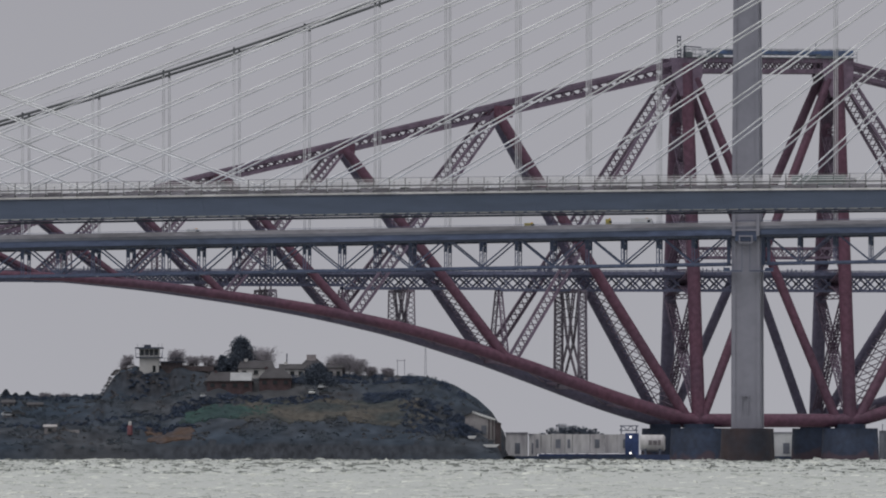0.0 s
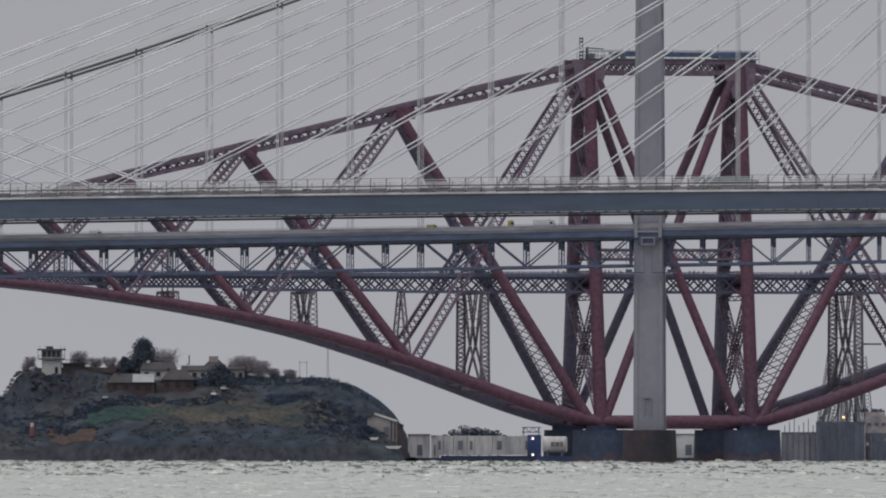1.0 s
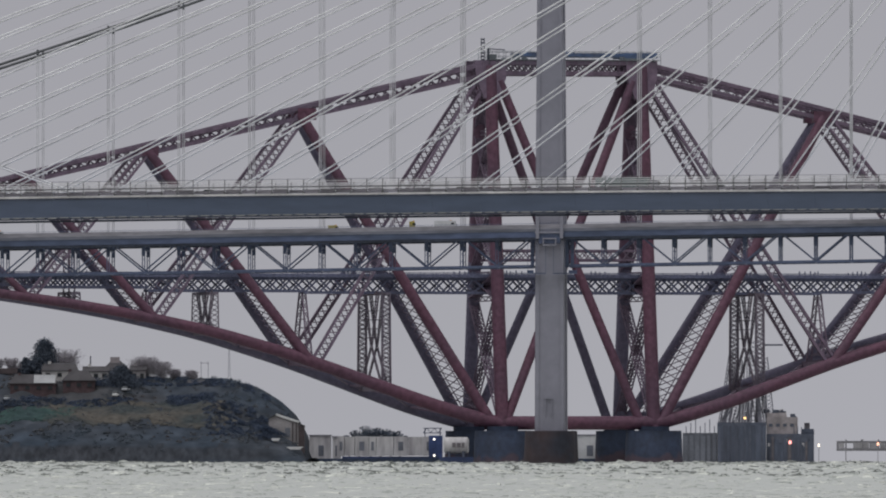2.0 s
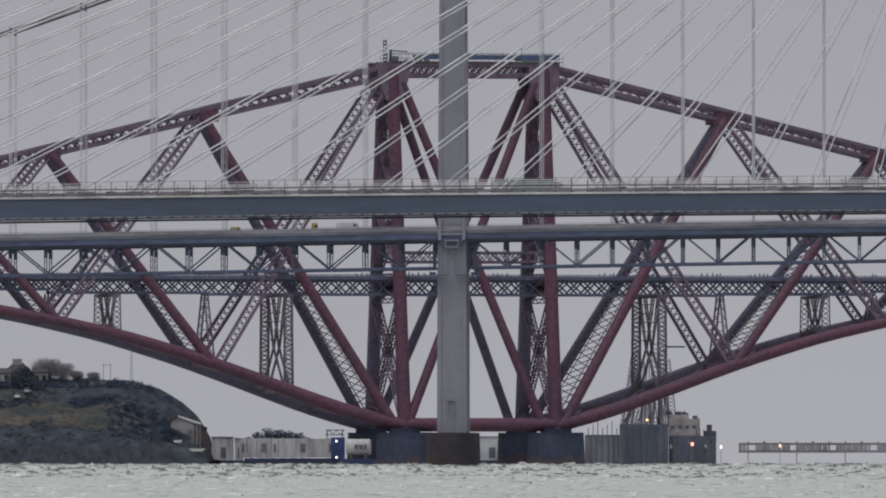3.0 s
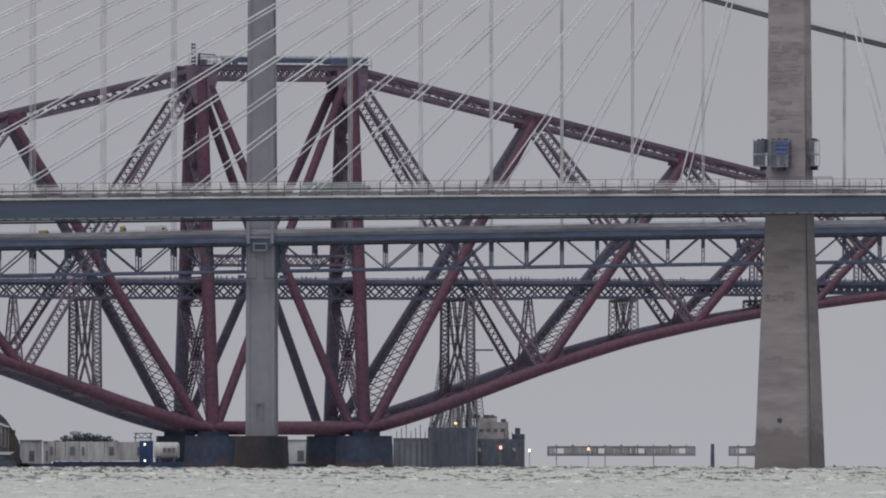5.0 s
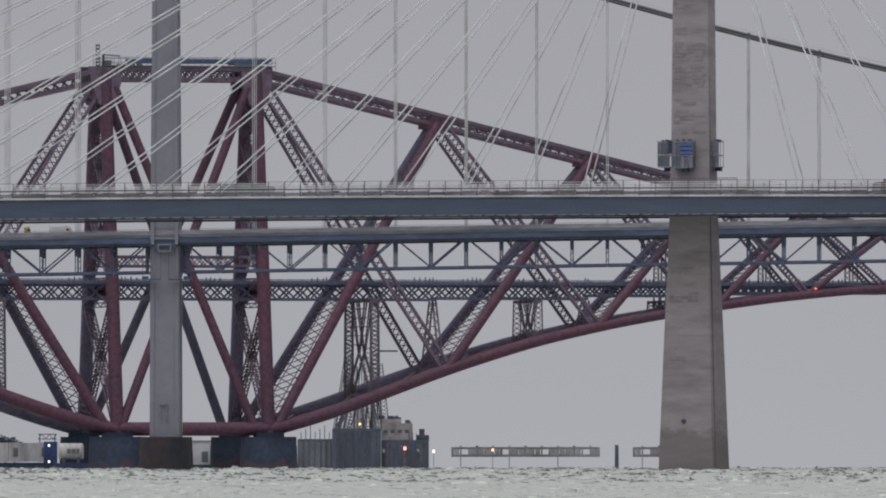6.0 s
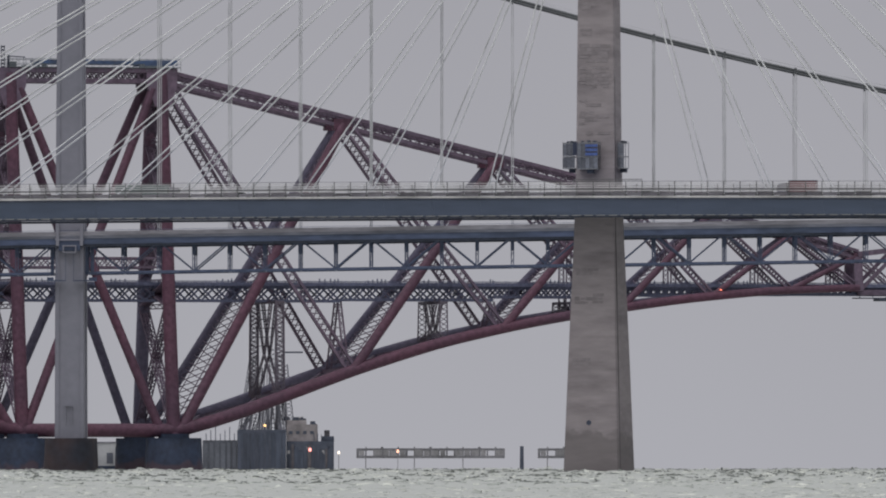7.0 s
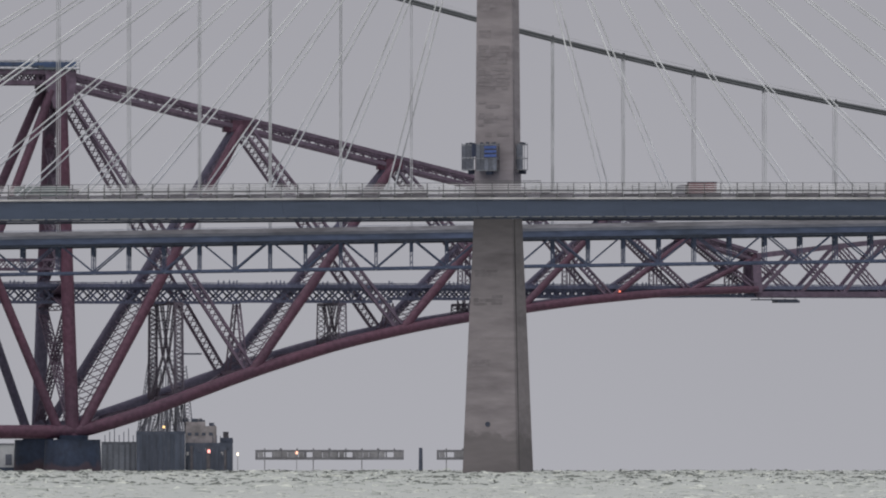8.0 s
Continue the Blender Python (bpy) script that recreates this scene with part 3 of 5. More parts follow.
def build_suspension_bridge():
    br = thing("suspension_bridge", pose(-21.8, ROAD_Y, 0, 0, 0, -1.26), "grey steel suspension road bridge with a stiffening truss deck", "bridge")
    step = 9.145
    nodes = [(e, j) for e in (-1, 1) for j in range(30)]
    for w in (-1, 1):
        y = 11.9 * w
        for e, j in nodes:
            xa, xb = e * (4.57 + step * j), e * (4.57 + step * (j + 1))
            za, zb = road_z(xa), road_z(xb)
            part("bottom_chord", Geo().beam((xa, y, za), (xb, y, zb), 0.7, 0.66, (0, 1, 0)), GREY_STEEL, br)
            part("top_chord", Geo().beam((xa, y, za + 8.0), (xb, y, zb + 8.0), 0.9, 0.9, (0, 1, 0)), GREY_STEEL, br)
            a, b = ((xa, y, za + 7.8), (xb, y, zb + 0.2)) if j % 2 == 0 else ((xa, y, za + 0.2), (xb, y, zb + 7.8))
            part("diagonal", Geo().beam(a, b, 0.5, 0.38, (0, 1, 0)), GREY_STEEL, br)
            g = Geo()
            for o in (-0.3, 0.3):
                g.beam((xa + o, y, za), (xa + o, y, za + 8.0), 0.24, 0.5, (1, 0, 0))
            for k in range(4):
                g.beam((xa - 0.3, y, za + 1 + 1.9 * k), (xa + 0.3, y, za + 2 + 1.9 * k), 0.1, 0.1)
            vt = part("vertical", g, GREY_STEEL, br)
            part("gusset", Geo().box((xa, y, za + 6.0), (0.95, 0.56, 3.4)), EDGE_STEEL, vt)
    for e, j in nodes:
        xa = e * (4.57 + step * j)
        za = road_z(xa)
        g = Geo()
        g.ladder((xa, -11.9, za + 6.9), (xa, 11.9, za + 6.9), 2.0, 2.0, (0, 0, 1), 0.4, 0.3, 8)
        g.beam((xa, -11.9, za), (xa, 11.9, za), 0.5, 0.5)
        part("cross_girder", g, GREY_STEEL, br)

    def strip(name, mat, ya, yb, z_off, h, label="", lo=-285, hi=290, dx=25):
        for k in range(int((hi - lo) / dx)):
            xa, xb = lo + k * dx, lo + (k + 1) * dx
            g = Geo().beam((xa, (ya + yb) / 2, road_z(xa) + z_off), (xb, (ya + yb) / 2, road_z(xb) + z_off), abs(yb - ya), h, (0, 1, 0))
            part(name, g, mat, br, label)
    strip("roadway", ASPHALT, -10.5, 10.5, 9.0, 0.5, "asphalt roadway slab")
    for w in (-1, 1):
        strip("walkway", GREY_STEEL, w * 12.4, w * 16.3, 8.7, 0.35)
        strip("edge_beam", EDGE_STEEL, w * 16.2, w * 16.55, 8.1, 1.5)
        # Dark bar stands for girder ends and the shadow under the edge.
        strip("shade_stringer", DARK, w * 15.6, w * 16.2, 7.1, 0.8)
        strip("fascia", FASCIA, w * 16.55, w * 16.75, 10.12, 1.1, "weathered grey parapet panels")
        strip("fascia_plate", FASCIA_LOW, w * 16.5, w * 16.72, 9.2, 0.74, "slate grey plate under the parapet")
        strip("handrail", GREY_STEEL, w * 16.6, w * 16.7, 10.95, 0.09)

    # tower legs
    for w in (-1, 1):
        y = 12.6 * w
        g = Geo()
        outline = [(-3.7, -2.6), (-3.7, 2.6), (3.7, 2.6), (3.7, -2.6)]
        k0 = len(g.v)
        for z, sc in ((8.0, 1.04), (60.0, 1.0), (157.0, 0.80)):
            for px, py in outline:
                g.v.append((px * sc, y + py * sc, z))
        for r in range(2):
            for j in range(4):
                a, b = k0 + r * 4 + j, k0 + r * 4 + (j + 1) % 4
                g.f.append((a, a + 4, b + 4, b))
        g.f.append((0, 1, 2, 3))
        g.f.append((8, 11, 10, 9))
        lg = part("tower_leg", g, TOWER_STEEL, br, "pale grey steel tower leg")
        g = Geo()
        for px in (-3.1, 3.1):
            g.beam((px * 1.04, y - 2.75, 8.2), (px, y - 2.72, 60), 0.9, 0.3, (1, 0, 0))
            g.beam((px, y - 2.72, 60), (px * 0.8, y - 2.25, 156), 0.8, 0.3, (1, 0, 0))
        part("corner_rib", g, TOWER_STEEL, lg)
        g = Geo()
        for px in (-1.1, 0.5):
            g.box((px, y - 2.95, 14.2), (0.3, 0.4, 4.4))
        g.box((-0.3, y - 3.0, 16.6), (2.2, 0.5, 0.35))
        part("leg_door", g, TOWER_STEEL, lg)
        pier = part("pier", Geo().tube([(0, y, -4), (0, y, 8.2)], [6.9, 6.4], 40), PIER_BROWN, br, "brown stained round concrete pier", True)
    # the portal round the roadway at the tower
    g = Geo()
    zt = road_z(0)
    for px in (-3.1, 3.1):
        g.beam((px, -17.1, zt + 7.0), (px, -17.1, zt + 12.2), 0.8, 0.8, (1, 0, 0))
    g.box((0, -17.1, zt + 7.0), (3.6, 0.6, 0.35))
    g.box((0, -17.1, zt + 5.3), (3.4, 0.6, 0.3))
    for px in (-1.6, 1.6):
        g.beam((px, -17.1, zt + 5.3), (px, -17.1, zt + 7.0), 0.3, 0.5, (1, 0, 0))
    g.box((0, -16.0, zt + 8.6), (7.4, 2.5, 0.5))
    part("tower_portal", g, TOWER_STEEL, br, "pale steel walkway portal at the tower")
    g = Geo()
    for z, h in ((60, 5), (88, 4), (118, 4), (148, 5), (40, 4)):
        g.beam((0, -12, z), (0, 12, z), 4.5, h)
    part("tower_crossbeam", g, TOWER_STEEL, br)
    part("portal_housing", Geo().box((0, -16.2, zt + 7.3), (5.6, 1.3, 3.2)), EDGE_STEEL, br, "navy steel housing between the portal posts")
    for x, w in ((-4.5, 0.8), (4.4, 0.7), (5.8, 0.9)):
        part("bearing_post", Geo().box((x, -12.6, zt + 3.4), (w, 0.8, 7.6)), EDGE_STEEL, br)
    for x, w in ((-3.3, 4.8), (4.0, 6.2)):
        g = Geo().box((x, -16.9, zt - 2.0), (w, 1.8, 0.28))
        for o in (-0.48, 0, 0.48):
            g.beam((x + o * w, -16.1, zt - 2), (x + o * w, -16.1, zt + 8.5), 0.1, 0.1)
        g.box((x * 1.5, -15.9, zt - 1.6), (w * 0.35, 0.5, 0.9))
        part("maintenance_gantry", g, EDGE_STEEL, br, "maintenance platform hung under the truss")

    # cables and hangers
    for w in (-1, 1):
        y = 11.9 * w
        for lo, hi in ((-260, 0), (0, 290)):
            xs = [lo + (hi - lo) * i / 40 for i in range(41)]
            part("main_cable", Geo().tube([(x, y, cable_z(x)) for x in xs], 0.36, 10), CABLE, br, "thick dark main suspension cable", True)
            g = Geo()
            for i in range(40):
                for o in (-0.55, 0.55):
                    g.beam((xs[i], y + o, cable_z(xs[i]) + 1.15), (xs[i + 1], y + o, cable_z(xs[i + 1]) + 1.15), 0.06, 0.06)
            part("cable_handrail", g, HANGER, br)
        for e, j in nodes:
            x = e * (4.57 + step * j)
            if j % 2 == 0 and j and cable_z(x) > road_z(x) + 10:
                g = Geo()
                for o in (-0.22, 0.22):
                    g.tube([(x + o, y, road_z(x) + 8), (x + o, y, cable_z(x))], 0.1, 6)
                h = part("hanger", g, HANGER, br, "pair of steel hanger ropes")
                part("cable_band", Geo().beam((x, y, cable_z(x) - 0.8), (x, y, cable_z(x) + 0.7), 0.5, 0.7, (1, 0, 0)), CABLE, h)
    return br


PIER_BROWN = material("brown_stained_pier", (0.050, 0.036, 0.040), 0.85, spread=0.25, fine=0.6, coarse=0.15, tint=(0.028, 0.030, 0.042))
build_suspension_bridge()

# ---------------------------------------------------------------- cable-stayed road bridge
DECK_TOP = 65.2


def deck_z(s):
    return DECK_TOP - 1.35 * ((s + 60) / 258) ** 2


def depth(s):
    """The box girder is a little shallower towards the southern end."""
    return 0.906 - 0.000434 * s


def build_stayed_bridge():
    br = thing("cable_stayed_bridge", pose(105.7, 3778, 0, 0, 0, -17), "modern cable-stayed road bridge with pale concrete tower and white stays", "bridge")
    lo, hi, dx = -420, 180, 12.0
    count = int((hi - lo) / dx)
    # section of the box girder, near edge to far edge
    sec = [(-20, 0.0), (-20, -0.55), (-19.5, -0.75), (-16.9, -4.9), (16.9, -4.9), (19.5, -0.75), (20, -0.55), (20, 0.0)]
    # Pale dashes put the lit flange above the gantry rail into colour.
    lit_dash = Geo().box((0, 0, 0), (2.1, 0.5, 0.2)).mesh('lit_flange_dash')
    lit_dash.materials.append(DECK_EDGE)
    for k in range(count):
        g = Geo()
        xa, xb = lo + k * dx, lo + (k + 1) * dx - 0.03
        for x in (xa, xb):
            for y, z in sec:
                g.v.append((x, y, deck_z(x) + (z if z > -1 else z * depth(x))))
        n = len(sec)
        for j in range(n):
            a, b = j, (j + 1) % n
            g.f.append((a, b, b + n, a + n))
        g.f.append(tuple(reversed(range(n))))
        g.f.append(tuple(range(n, 2 * n)))
        part("girder_segment", g, GIRDER, br, "blue-grey steel box girder segment")
        g = Geo().beam((xa, -20.15, deck_z(xa) - 0.22), (xb, -20.15, deck_z(xb) - 0.22), 0.3, 0.44, (0, 1, 0))
        part("deck_edge", g, DECK_EDGE, br)
        # Dark bar added to draw the shadow below the deck edge.
        part("cable_tray", Geo().beam((xa, -20.05, deck_z(xa) - 0.78), (xb, -20.05, deck_z(xb) - 0.78), 0.2, 0.34, (0, 1, 0)), DARK, br)
        for y in (-16.4, 16.4):
            part("gantry_rail", Geo().beam((xa, y, deck_z(xa) - 5.3 * depth(xa)), (xb, y, deck_z(xb) - 5.3 * depth(xb)), 0.5, 0.5, (0, 1, 0)), DARK, br)
        for o in (2, 5, 8, 11):
            c = part("lit_flange_dash", lit_dash, None, br)
            c.location = (xa + o, -16.45, deck_z(xa) - 4.9 * depth(xa) - 0.1)
    post = Geo().beam((0, 0, 0), (0, 0, 3.5), 0.17, 0.24, (1, 0, 0))
    post.box((0, 0, 0.25), (0.45, 0.5, 0.5))
    post = post.mesh("barrier_post")
    post.materials.append(POST)
    for k in range(132):
        s = -400 + 4.0 * k
        for y in (-19.6, 19.6):
            p = part("barrier_post", post, None, br)
            p.location = (s, y, deck_z(s))
    slats = ((2.05, 0.17), (2.55, 0.17), (3.05, 0.15))
    y = -19.6
    for k in range(count):
        xa, xb = lo + k * dx + 0.05, lo + (k + 1) * dx - 0.05
        pn = part("wind_barrier_panel", Geo().beam((xa, y, deck_z(xa) + 1.25), (xb, y, deck_z(xb) + 1.25), 0.06, 0.16, (0, 1, 0)), BARRIER, br, "pale wind barrier panel")
        for z, hh in slats:
            part("slat", Geo().beam((xa, y, deck_z(xa) + z), (xb, y, deck_z(xb) + z), 0.06, hh, (0, 1, 0)), BARRIER, pn)
        for z, hh in ((1.62, 0.3), (0.75, 0.12), (3.48, 0.09)):
            part("rail", Geo().beam((xa, y - 0.06, deck_z(xa) + z), (xb, y - 0.06, deck_z(xb) + z), 0.1, hh, (0, 1, 0)), POST, pn)
    y, far_side = 19.6, Geo()
    for k in range(count):
        xa, xb = lo + k * dx + 0.05, lo + (k + 1) * dx - 0.05
        for z, hh in slats + ((1.25, 0.16), (1.5, 0.2)):
            far_side.beam((xa, y, deck_z(xa) + z), (xb, y, deck_z(xb) + z), 0.06, hh, (0, 1, 0))
    tagged(part("wind_barrier", far_side, BARRIER, br), "pale slatted wind barrier along the far edge", "", "", "stuff")
    for y in (-2.9, 2.9):
        for k in range(count):
            xa, xb = lo + k * dx, lo + (k + 1) * dx
            g = Geo()
            for z in (0.5, 0.9):
                g.beam((xa, y, deck_z(xa) + z), (xb, y, deck_z(xb) + z), 0.08, 0.22, (0, 1, 0))
            part("median_barrier", g, BARRIER, br)
    for k in range(count * 3):
        xa, xb = lo + k * 4.0, lo + (k + 1) * 4.0 - 0.25
        part("safety_kerb", Geo().beam((xa, -18.6, deck_z(xa) + 0.5), (xb, -18.6, deck_z(xb) + 0.5), 0.3, 0.75 + 0.25 * (k * 7 % 3), (0, 1, 0)), KERB_STEEL, br)
    for k in range(count):
        xa, xb = lo + k * dx, lo + (k + 1) * dx
        part("safety_kerb", Geo().beam((xa, 18.6, deck_z(xa) + 0.5), (xb, 18.6, deck_z(xb) + 0.5), 0.3, 1.0, (0, 1, 0)), KERB_STEEL, br)

    # tower: hollow single column that flares towards the water
    def ring(z):
        prof = [(-3, 6.85, 7.5), (0, 6.75, 7.4), (30, 5.80, 6.1), (56, 4.95, 4.6), (75, 4.75, 3.3), (110, 4.45, 3.1), (207, 2.7, 2.5)]
        return (np.interp(z, [p[0] for p in prof], [p[1] for p in prof]), np.interp(z, [p[0] for p in prof], [p[2] for p in prof]))
    lifts = [-3, 0, 4] + [4 + 4 * i for i in range(1, 51)] + [207]
    for za, zb in zip(lifts, lifts[1:]):
        g = Geo()
        for z, sh in ((za, 0.0), (zb - 0.10, 0.0), (zb - 0.10, 0.015), (zb, 0.015)):
            a, b = ring(z)
            a, b = float(a) - sh, float(b) - sh
            c = 0.2
            for x, y in ((-a + c, -b), (a - c, -b), (a, -b + c), (a, b - c), (a - c, b), (-a + c, b), (-a, b - c), (-a, -b + c)):
                g.v.append((x, y, z))
        for r in range(3):
            for j in range(8):
                p, q = r * 8 + j, r * 8 + (j + 1) % 8
                g.f.append((p, q, q + 8, p + 8))
        g.f.append(tuple(reversed(range(8))))
        g.f.append(tuple(range(24, 32)))
        part("tower_lift", g, CONCRETE, br, "board-marked concrete tower lift")
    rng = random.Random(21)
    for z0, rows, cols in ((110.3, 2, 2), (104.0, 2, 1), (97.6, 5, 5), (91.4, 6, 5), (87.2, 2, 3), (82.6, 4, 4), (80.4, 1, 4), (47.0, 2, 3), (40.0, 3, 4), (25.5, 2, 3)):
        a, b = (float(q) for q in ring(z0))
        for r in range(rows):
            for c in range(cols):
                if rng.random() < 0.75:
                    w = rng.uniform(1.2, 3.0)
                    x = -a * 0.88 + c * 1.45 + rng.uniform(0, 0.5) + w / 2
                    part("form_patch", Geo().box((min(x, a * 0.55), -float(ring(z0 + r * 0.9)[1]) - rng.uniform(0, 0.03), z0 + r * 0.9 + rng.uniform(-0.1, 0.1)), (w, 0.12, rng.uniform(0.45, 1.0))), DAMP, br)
    # The groove is a flat bar whose darker colour holds its shade.
    g = Geo()
    for zc, za, zb in ((0, 0, 61), (0, 66, 120)):
        a, b = ring(za)
        a2, b2 = ring(zb)
        g.beam((a - 0.02, -b * 0.72, za), (a2 - 0.02, -b2 * 0.72, zb), 0.5, 0.12, (0, 1, 0))
    part("tower_groove", g, GROOVE, br)
    for z in (3.5, 3.9):
        part("screen_rail", Geo().beam((-1, -19.5, deck_z(5) + z), (16, -19.5, deck_z(5) + z), 0.12, 0.16, (0, 1, 0)), POST, br)
    part("hatch", Geo().tube([(-0.6, -7.05, 11.4), (-0.6, -6.7, 11.4)], 0.6, 14), DARK, br, "round dark hatch")
    return br




def build_stays(br):
    for side, tower in ((-1, 0.0), (1, 0.0), (1, -650.0)):
        for k in range(25):
            s = tower + side * (27.2 + 15.54 * k)
            if s > 300 or s < -420:
                continue
            for w in (-1, 1):
                a = Vector((s, w * 3.0, deck_z(s)))
                b = Vector((tower + side * 2.2, w * 1.9, 157.7 + 1.86 * k))
                part("stay", Geo().tube([a, b], 0.185, 6), STAY, br)


stayed = build_stayed_bridge()
build_stays(stayed)

# ---------------------------------------------------------------- works on the bridges
def build_scaffold():
    """Scaffold with blue sheeting on top of the railway tower."""
    sc = thing("scaffolding", pose(-21.0, 4484, BASE, 0, 0, 15.5), "tube scaffold with blue sheeting on top of the red tower", "scaffold")
    z0 = 102.5
    for y in (-6.2, 6.2):
        for z, h in ((z0 + 0.05, 0.16), (z0 + 1.0, 0.12), (z0 + 2.35, 0.14)):
            part("ledger", Geo().beam((-22.5, y, z), (27.5, y, z), 0.14, h, (0, 1, 0)), SCAFFOLD, sc)
        for k in range(26):
            x = -22.5 + 2 * k
            part("standard", Geo().beam((x, y, z0 - 1.2), (x, y, z0 + (2.6 if k % 6 else 3.1)), 0.11, 0.11), SCAFFOLD, sc)
        for xa, xb, za, h in ((-13, 2, 1.6, 1.1), (2, 17, 1.45, 0.9), (17, 26.5, 1.35, 1.5)):
            part("sheet", Geo().beam((xa, y * 1.02, z0 + za), (xb, y * 1.02, z0 + za), 0.06, h, (0, 1, 0)), BLUE_SHEET, sc, "blue plastic sheeting")
    for k in range(25):
        part("board", Geo().box((-21.5 + 2 * k, 0, z0), (1.9, 12.4, 0.12)), SCAFFOLD, sc)
    part("end_cabin", Geo().box((-21.2, -3, z0 + 0.8), (2.0, 3.0, 1.5)), SCAFFOLD, sc)
    part("end_cabin", Geo().box((21.5, 3, z0 + 1.2), (6.0, 4.0, 2.2)), SCAFFOLD, sc)
    rng = random.Random(12)
    for k in range(9):
        x, w, h = rng.uniform(-19, -4), rng.uniform(0.5, 1.6), rng.uniform(0.4, 1.1)
        part("stored_crate", Geo().box((x, rng.uniform(-5, 5), z0 + 0.06 + h / 2), (w, rng.uniform(0.8, 2), h)), SCAFFOLD, sc)
    part("lamp_post", Geo().beam((15.5, -6, z0), (15.5, -6, z0 + 4.4), 0.2, 0.2), DARK, sc)
    mast = thing("mast", pose(-21.0, 4484, BASE, 0, 0, 15.5), "slender latticed works mast on the red tower", "mast")
    g = Geo()
    for o in (-0.45, 0.45):
        g.beam((-24.0 + o, -4, 100), (-24.0 + o, -4, 108.6), 0.2, 0.2)
    for k in range(9):
        g.box((-24.0, -4, 100.6 + k * 0.95), (0.9, 0.5, 0.45))
    part("shaft", g, DARK, mast)
    part("jib", Geo().beam((-22.6, -4, 105.6), (-17.5, -4, 105.3), 0.3, 0.3), DARK, mast)
    part("jib_post", Geo().beam((-22.4, -4, 100.9), (-22.4, -4, 106.2), 0.5, 0.5), DARK, mast)


build_scaffold()


def build_platform(x0, x1, y0, y1, z0, z1, sheet):
    pl = thing("access_platform", pose(105.7, 3778, 0, 0, 0, -17), "grey mesh access platform hung on the concrete tower", "platform", "platforms on the concrete tower")
    mid = z0 + (z1 - z0) * 0.46
    for z in (z0, mid, z1):
        part("floor", Geo().box(((x0 + x1) / 2, (y0 + y1) / 2, z), (x1 - x0, y1 - y0, 0.22)), PANEL_LIGHT, pl)
    n = max(2, round((x1 - x0) / 1.0))
    for y in (y0, y1):
        for k in range(n + 1):
            x = mixf(x0, x1, k / n)
            part("upright", Geo().beam((x, y, z0), (x, y, z1 + 0.4), 0.1, 0.1), PANEL_GREY, pl)
    for za, zb in ((z0, mid), (mid, z1)):
        for k in range(n):
            xa, xb = mixf(x0, x1, k / n), mixf(x0, x1, (k + 1) / n)
            blue = sheet and za == mid and k >= n // 2
            if blue:
                for q in (0.2, 0.5, 0.8):
                    part("sheet", Geo().box(((xa + xb) / 2, y0 - 0.06, mixf(za, zb, q)), (xb - xa, 0.05, (zb - za) * 0.2)), BLUE_TARP, pl, "bright blue sheet")
            else:
                part("panel", Geo().box(((xa + xb) / 2, y0 + 0.08, mixf(za, zb, 0.5)), ((xb - xa) * 0.97, 0.05, (zb - za) * 0.88)), PANEL_GREY, pl)
    for k in range(3):
        x = mixf(x0, x1, 0.2 + 0.3 * k)
        part("roof_fitting", Geo().box((x, (y0 + y1) / 2, z1 + 0.3), (0.5 + 0.15 * k, 0.6, 0.4 + 0.2 * (k % 2))), DARK, pl)
    part("hoist", Geo().box((mixf(x0, x1, 0.6), (y0 + y1) / 2, z0 - 0.55), (1.6, 1.0, 0.9)), DARK, pl)


PANEL_GREY = material("grey_mesh_panel", (0.18, 0.19, 0.225), 0.6, spread=0.3, fine=2.0, piece=0.3)
PANEL_LIGHT = material("pale_platform_edge", (0.27, 0.28, 0.30), 0.6)
NAVY_SHEET = material("navy_hoist_sheet", (0.04, 0.05, 0.09), 0.6, spread=0.2)
BLUE_TARP = material("bright_blue_sheet", (0.10, 0.16, 0.42), 0.5, spread=0.25, fine=1.2)
build_platform(-8.2, -5.3, -2.6, 2.6, 72.0, 78.0, False)
build_platform(-3.7, 1.3, -6.0, -3.7, 71.8, 78.0, True)
solo("hoist_panel", Geo().box((-4.4, -5.0, 76.6), (1.3, 0.2, 3.0)), NAVY_SHEET, pose(105.7, 3778, 0, 0, 0, -17), "dark navy hoist panel fixed on the concrete tower", "panel")
build_platform(5.2, 6.7, -2.2, 2.2, 72.0, 78.0, False)


# ---------------------------------------------------------------- vehicles
def wheel(x, y, r, parent):
    w = part("wheel", Geo().tube([(x, y - 0.14, r), (x, y + 0.14, r)], r, 12), TYRE, parent)
    part("hub", Geo().tube([(x, y - 0.17, r), (x, y - 0.15, r)], r * 0.5, 8), FASCIA, w)


def shell(profile, y0, y1):
    """A closed body from a side outline, drawn in slightly towards the roof."""
    g = Geo()
    n = len(profile)
    top = max(z for _, z in profile)
    for y, e in ((y0, 1), (y1, -1)):
        for x, z in profile:
            g.v.append((x, y + e * 0.12 * (z / top) ** 2, z))
    for j in range(n):
        a, b = j, (j + 1) % n
        g.f.append((a, a + n, b + n, b))
    g.f.append(tuple(range(n)))
    g.f.append(tuple(reversed(range(n, 2 * n))))
    return g


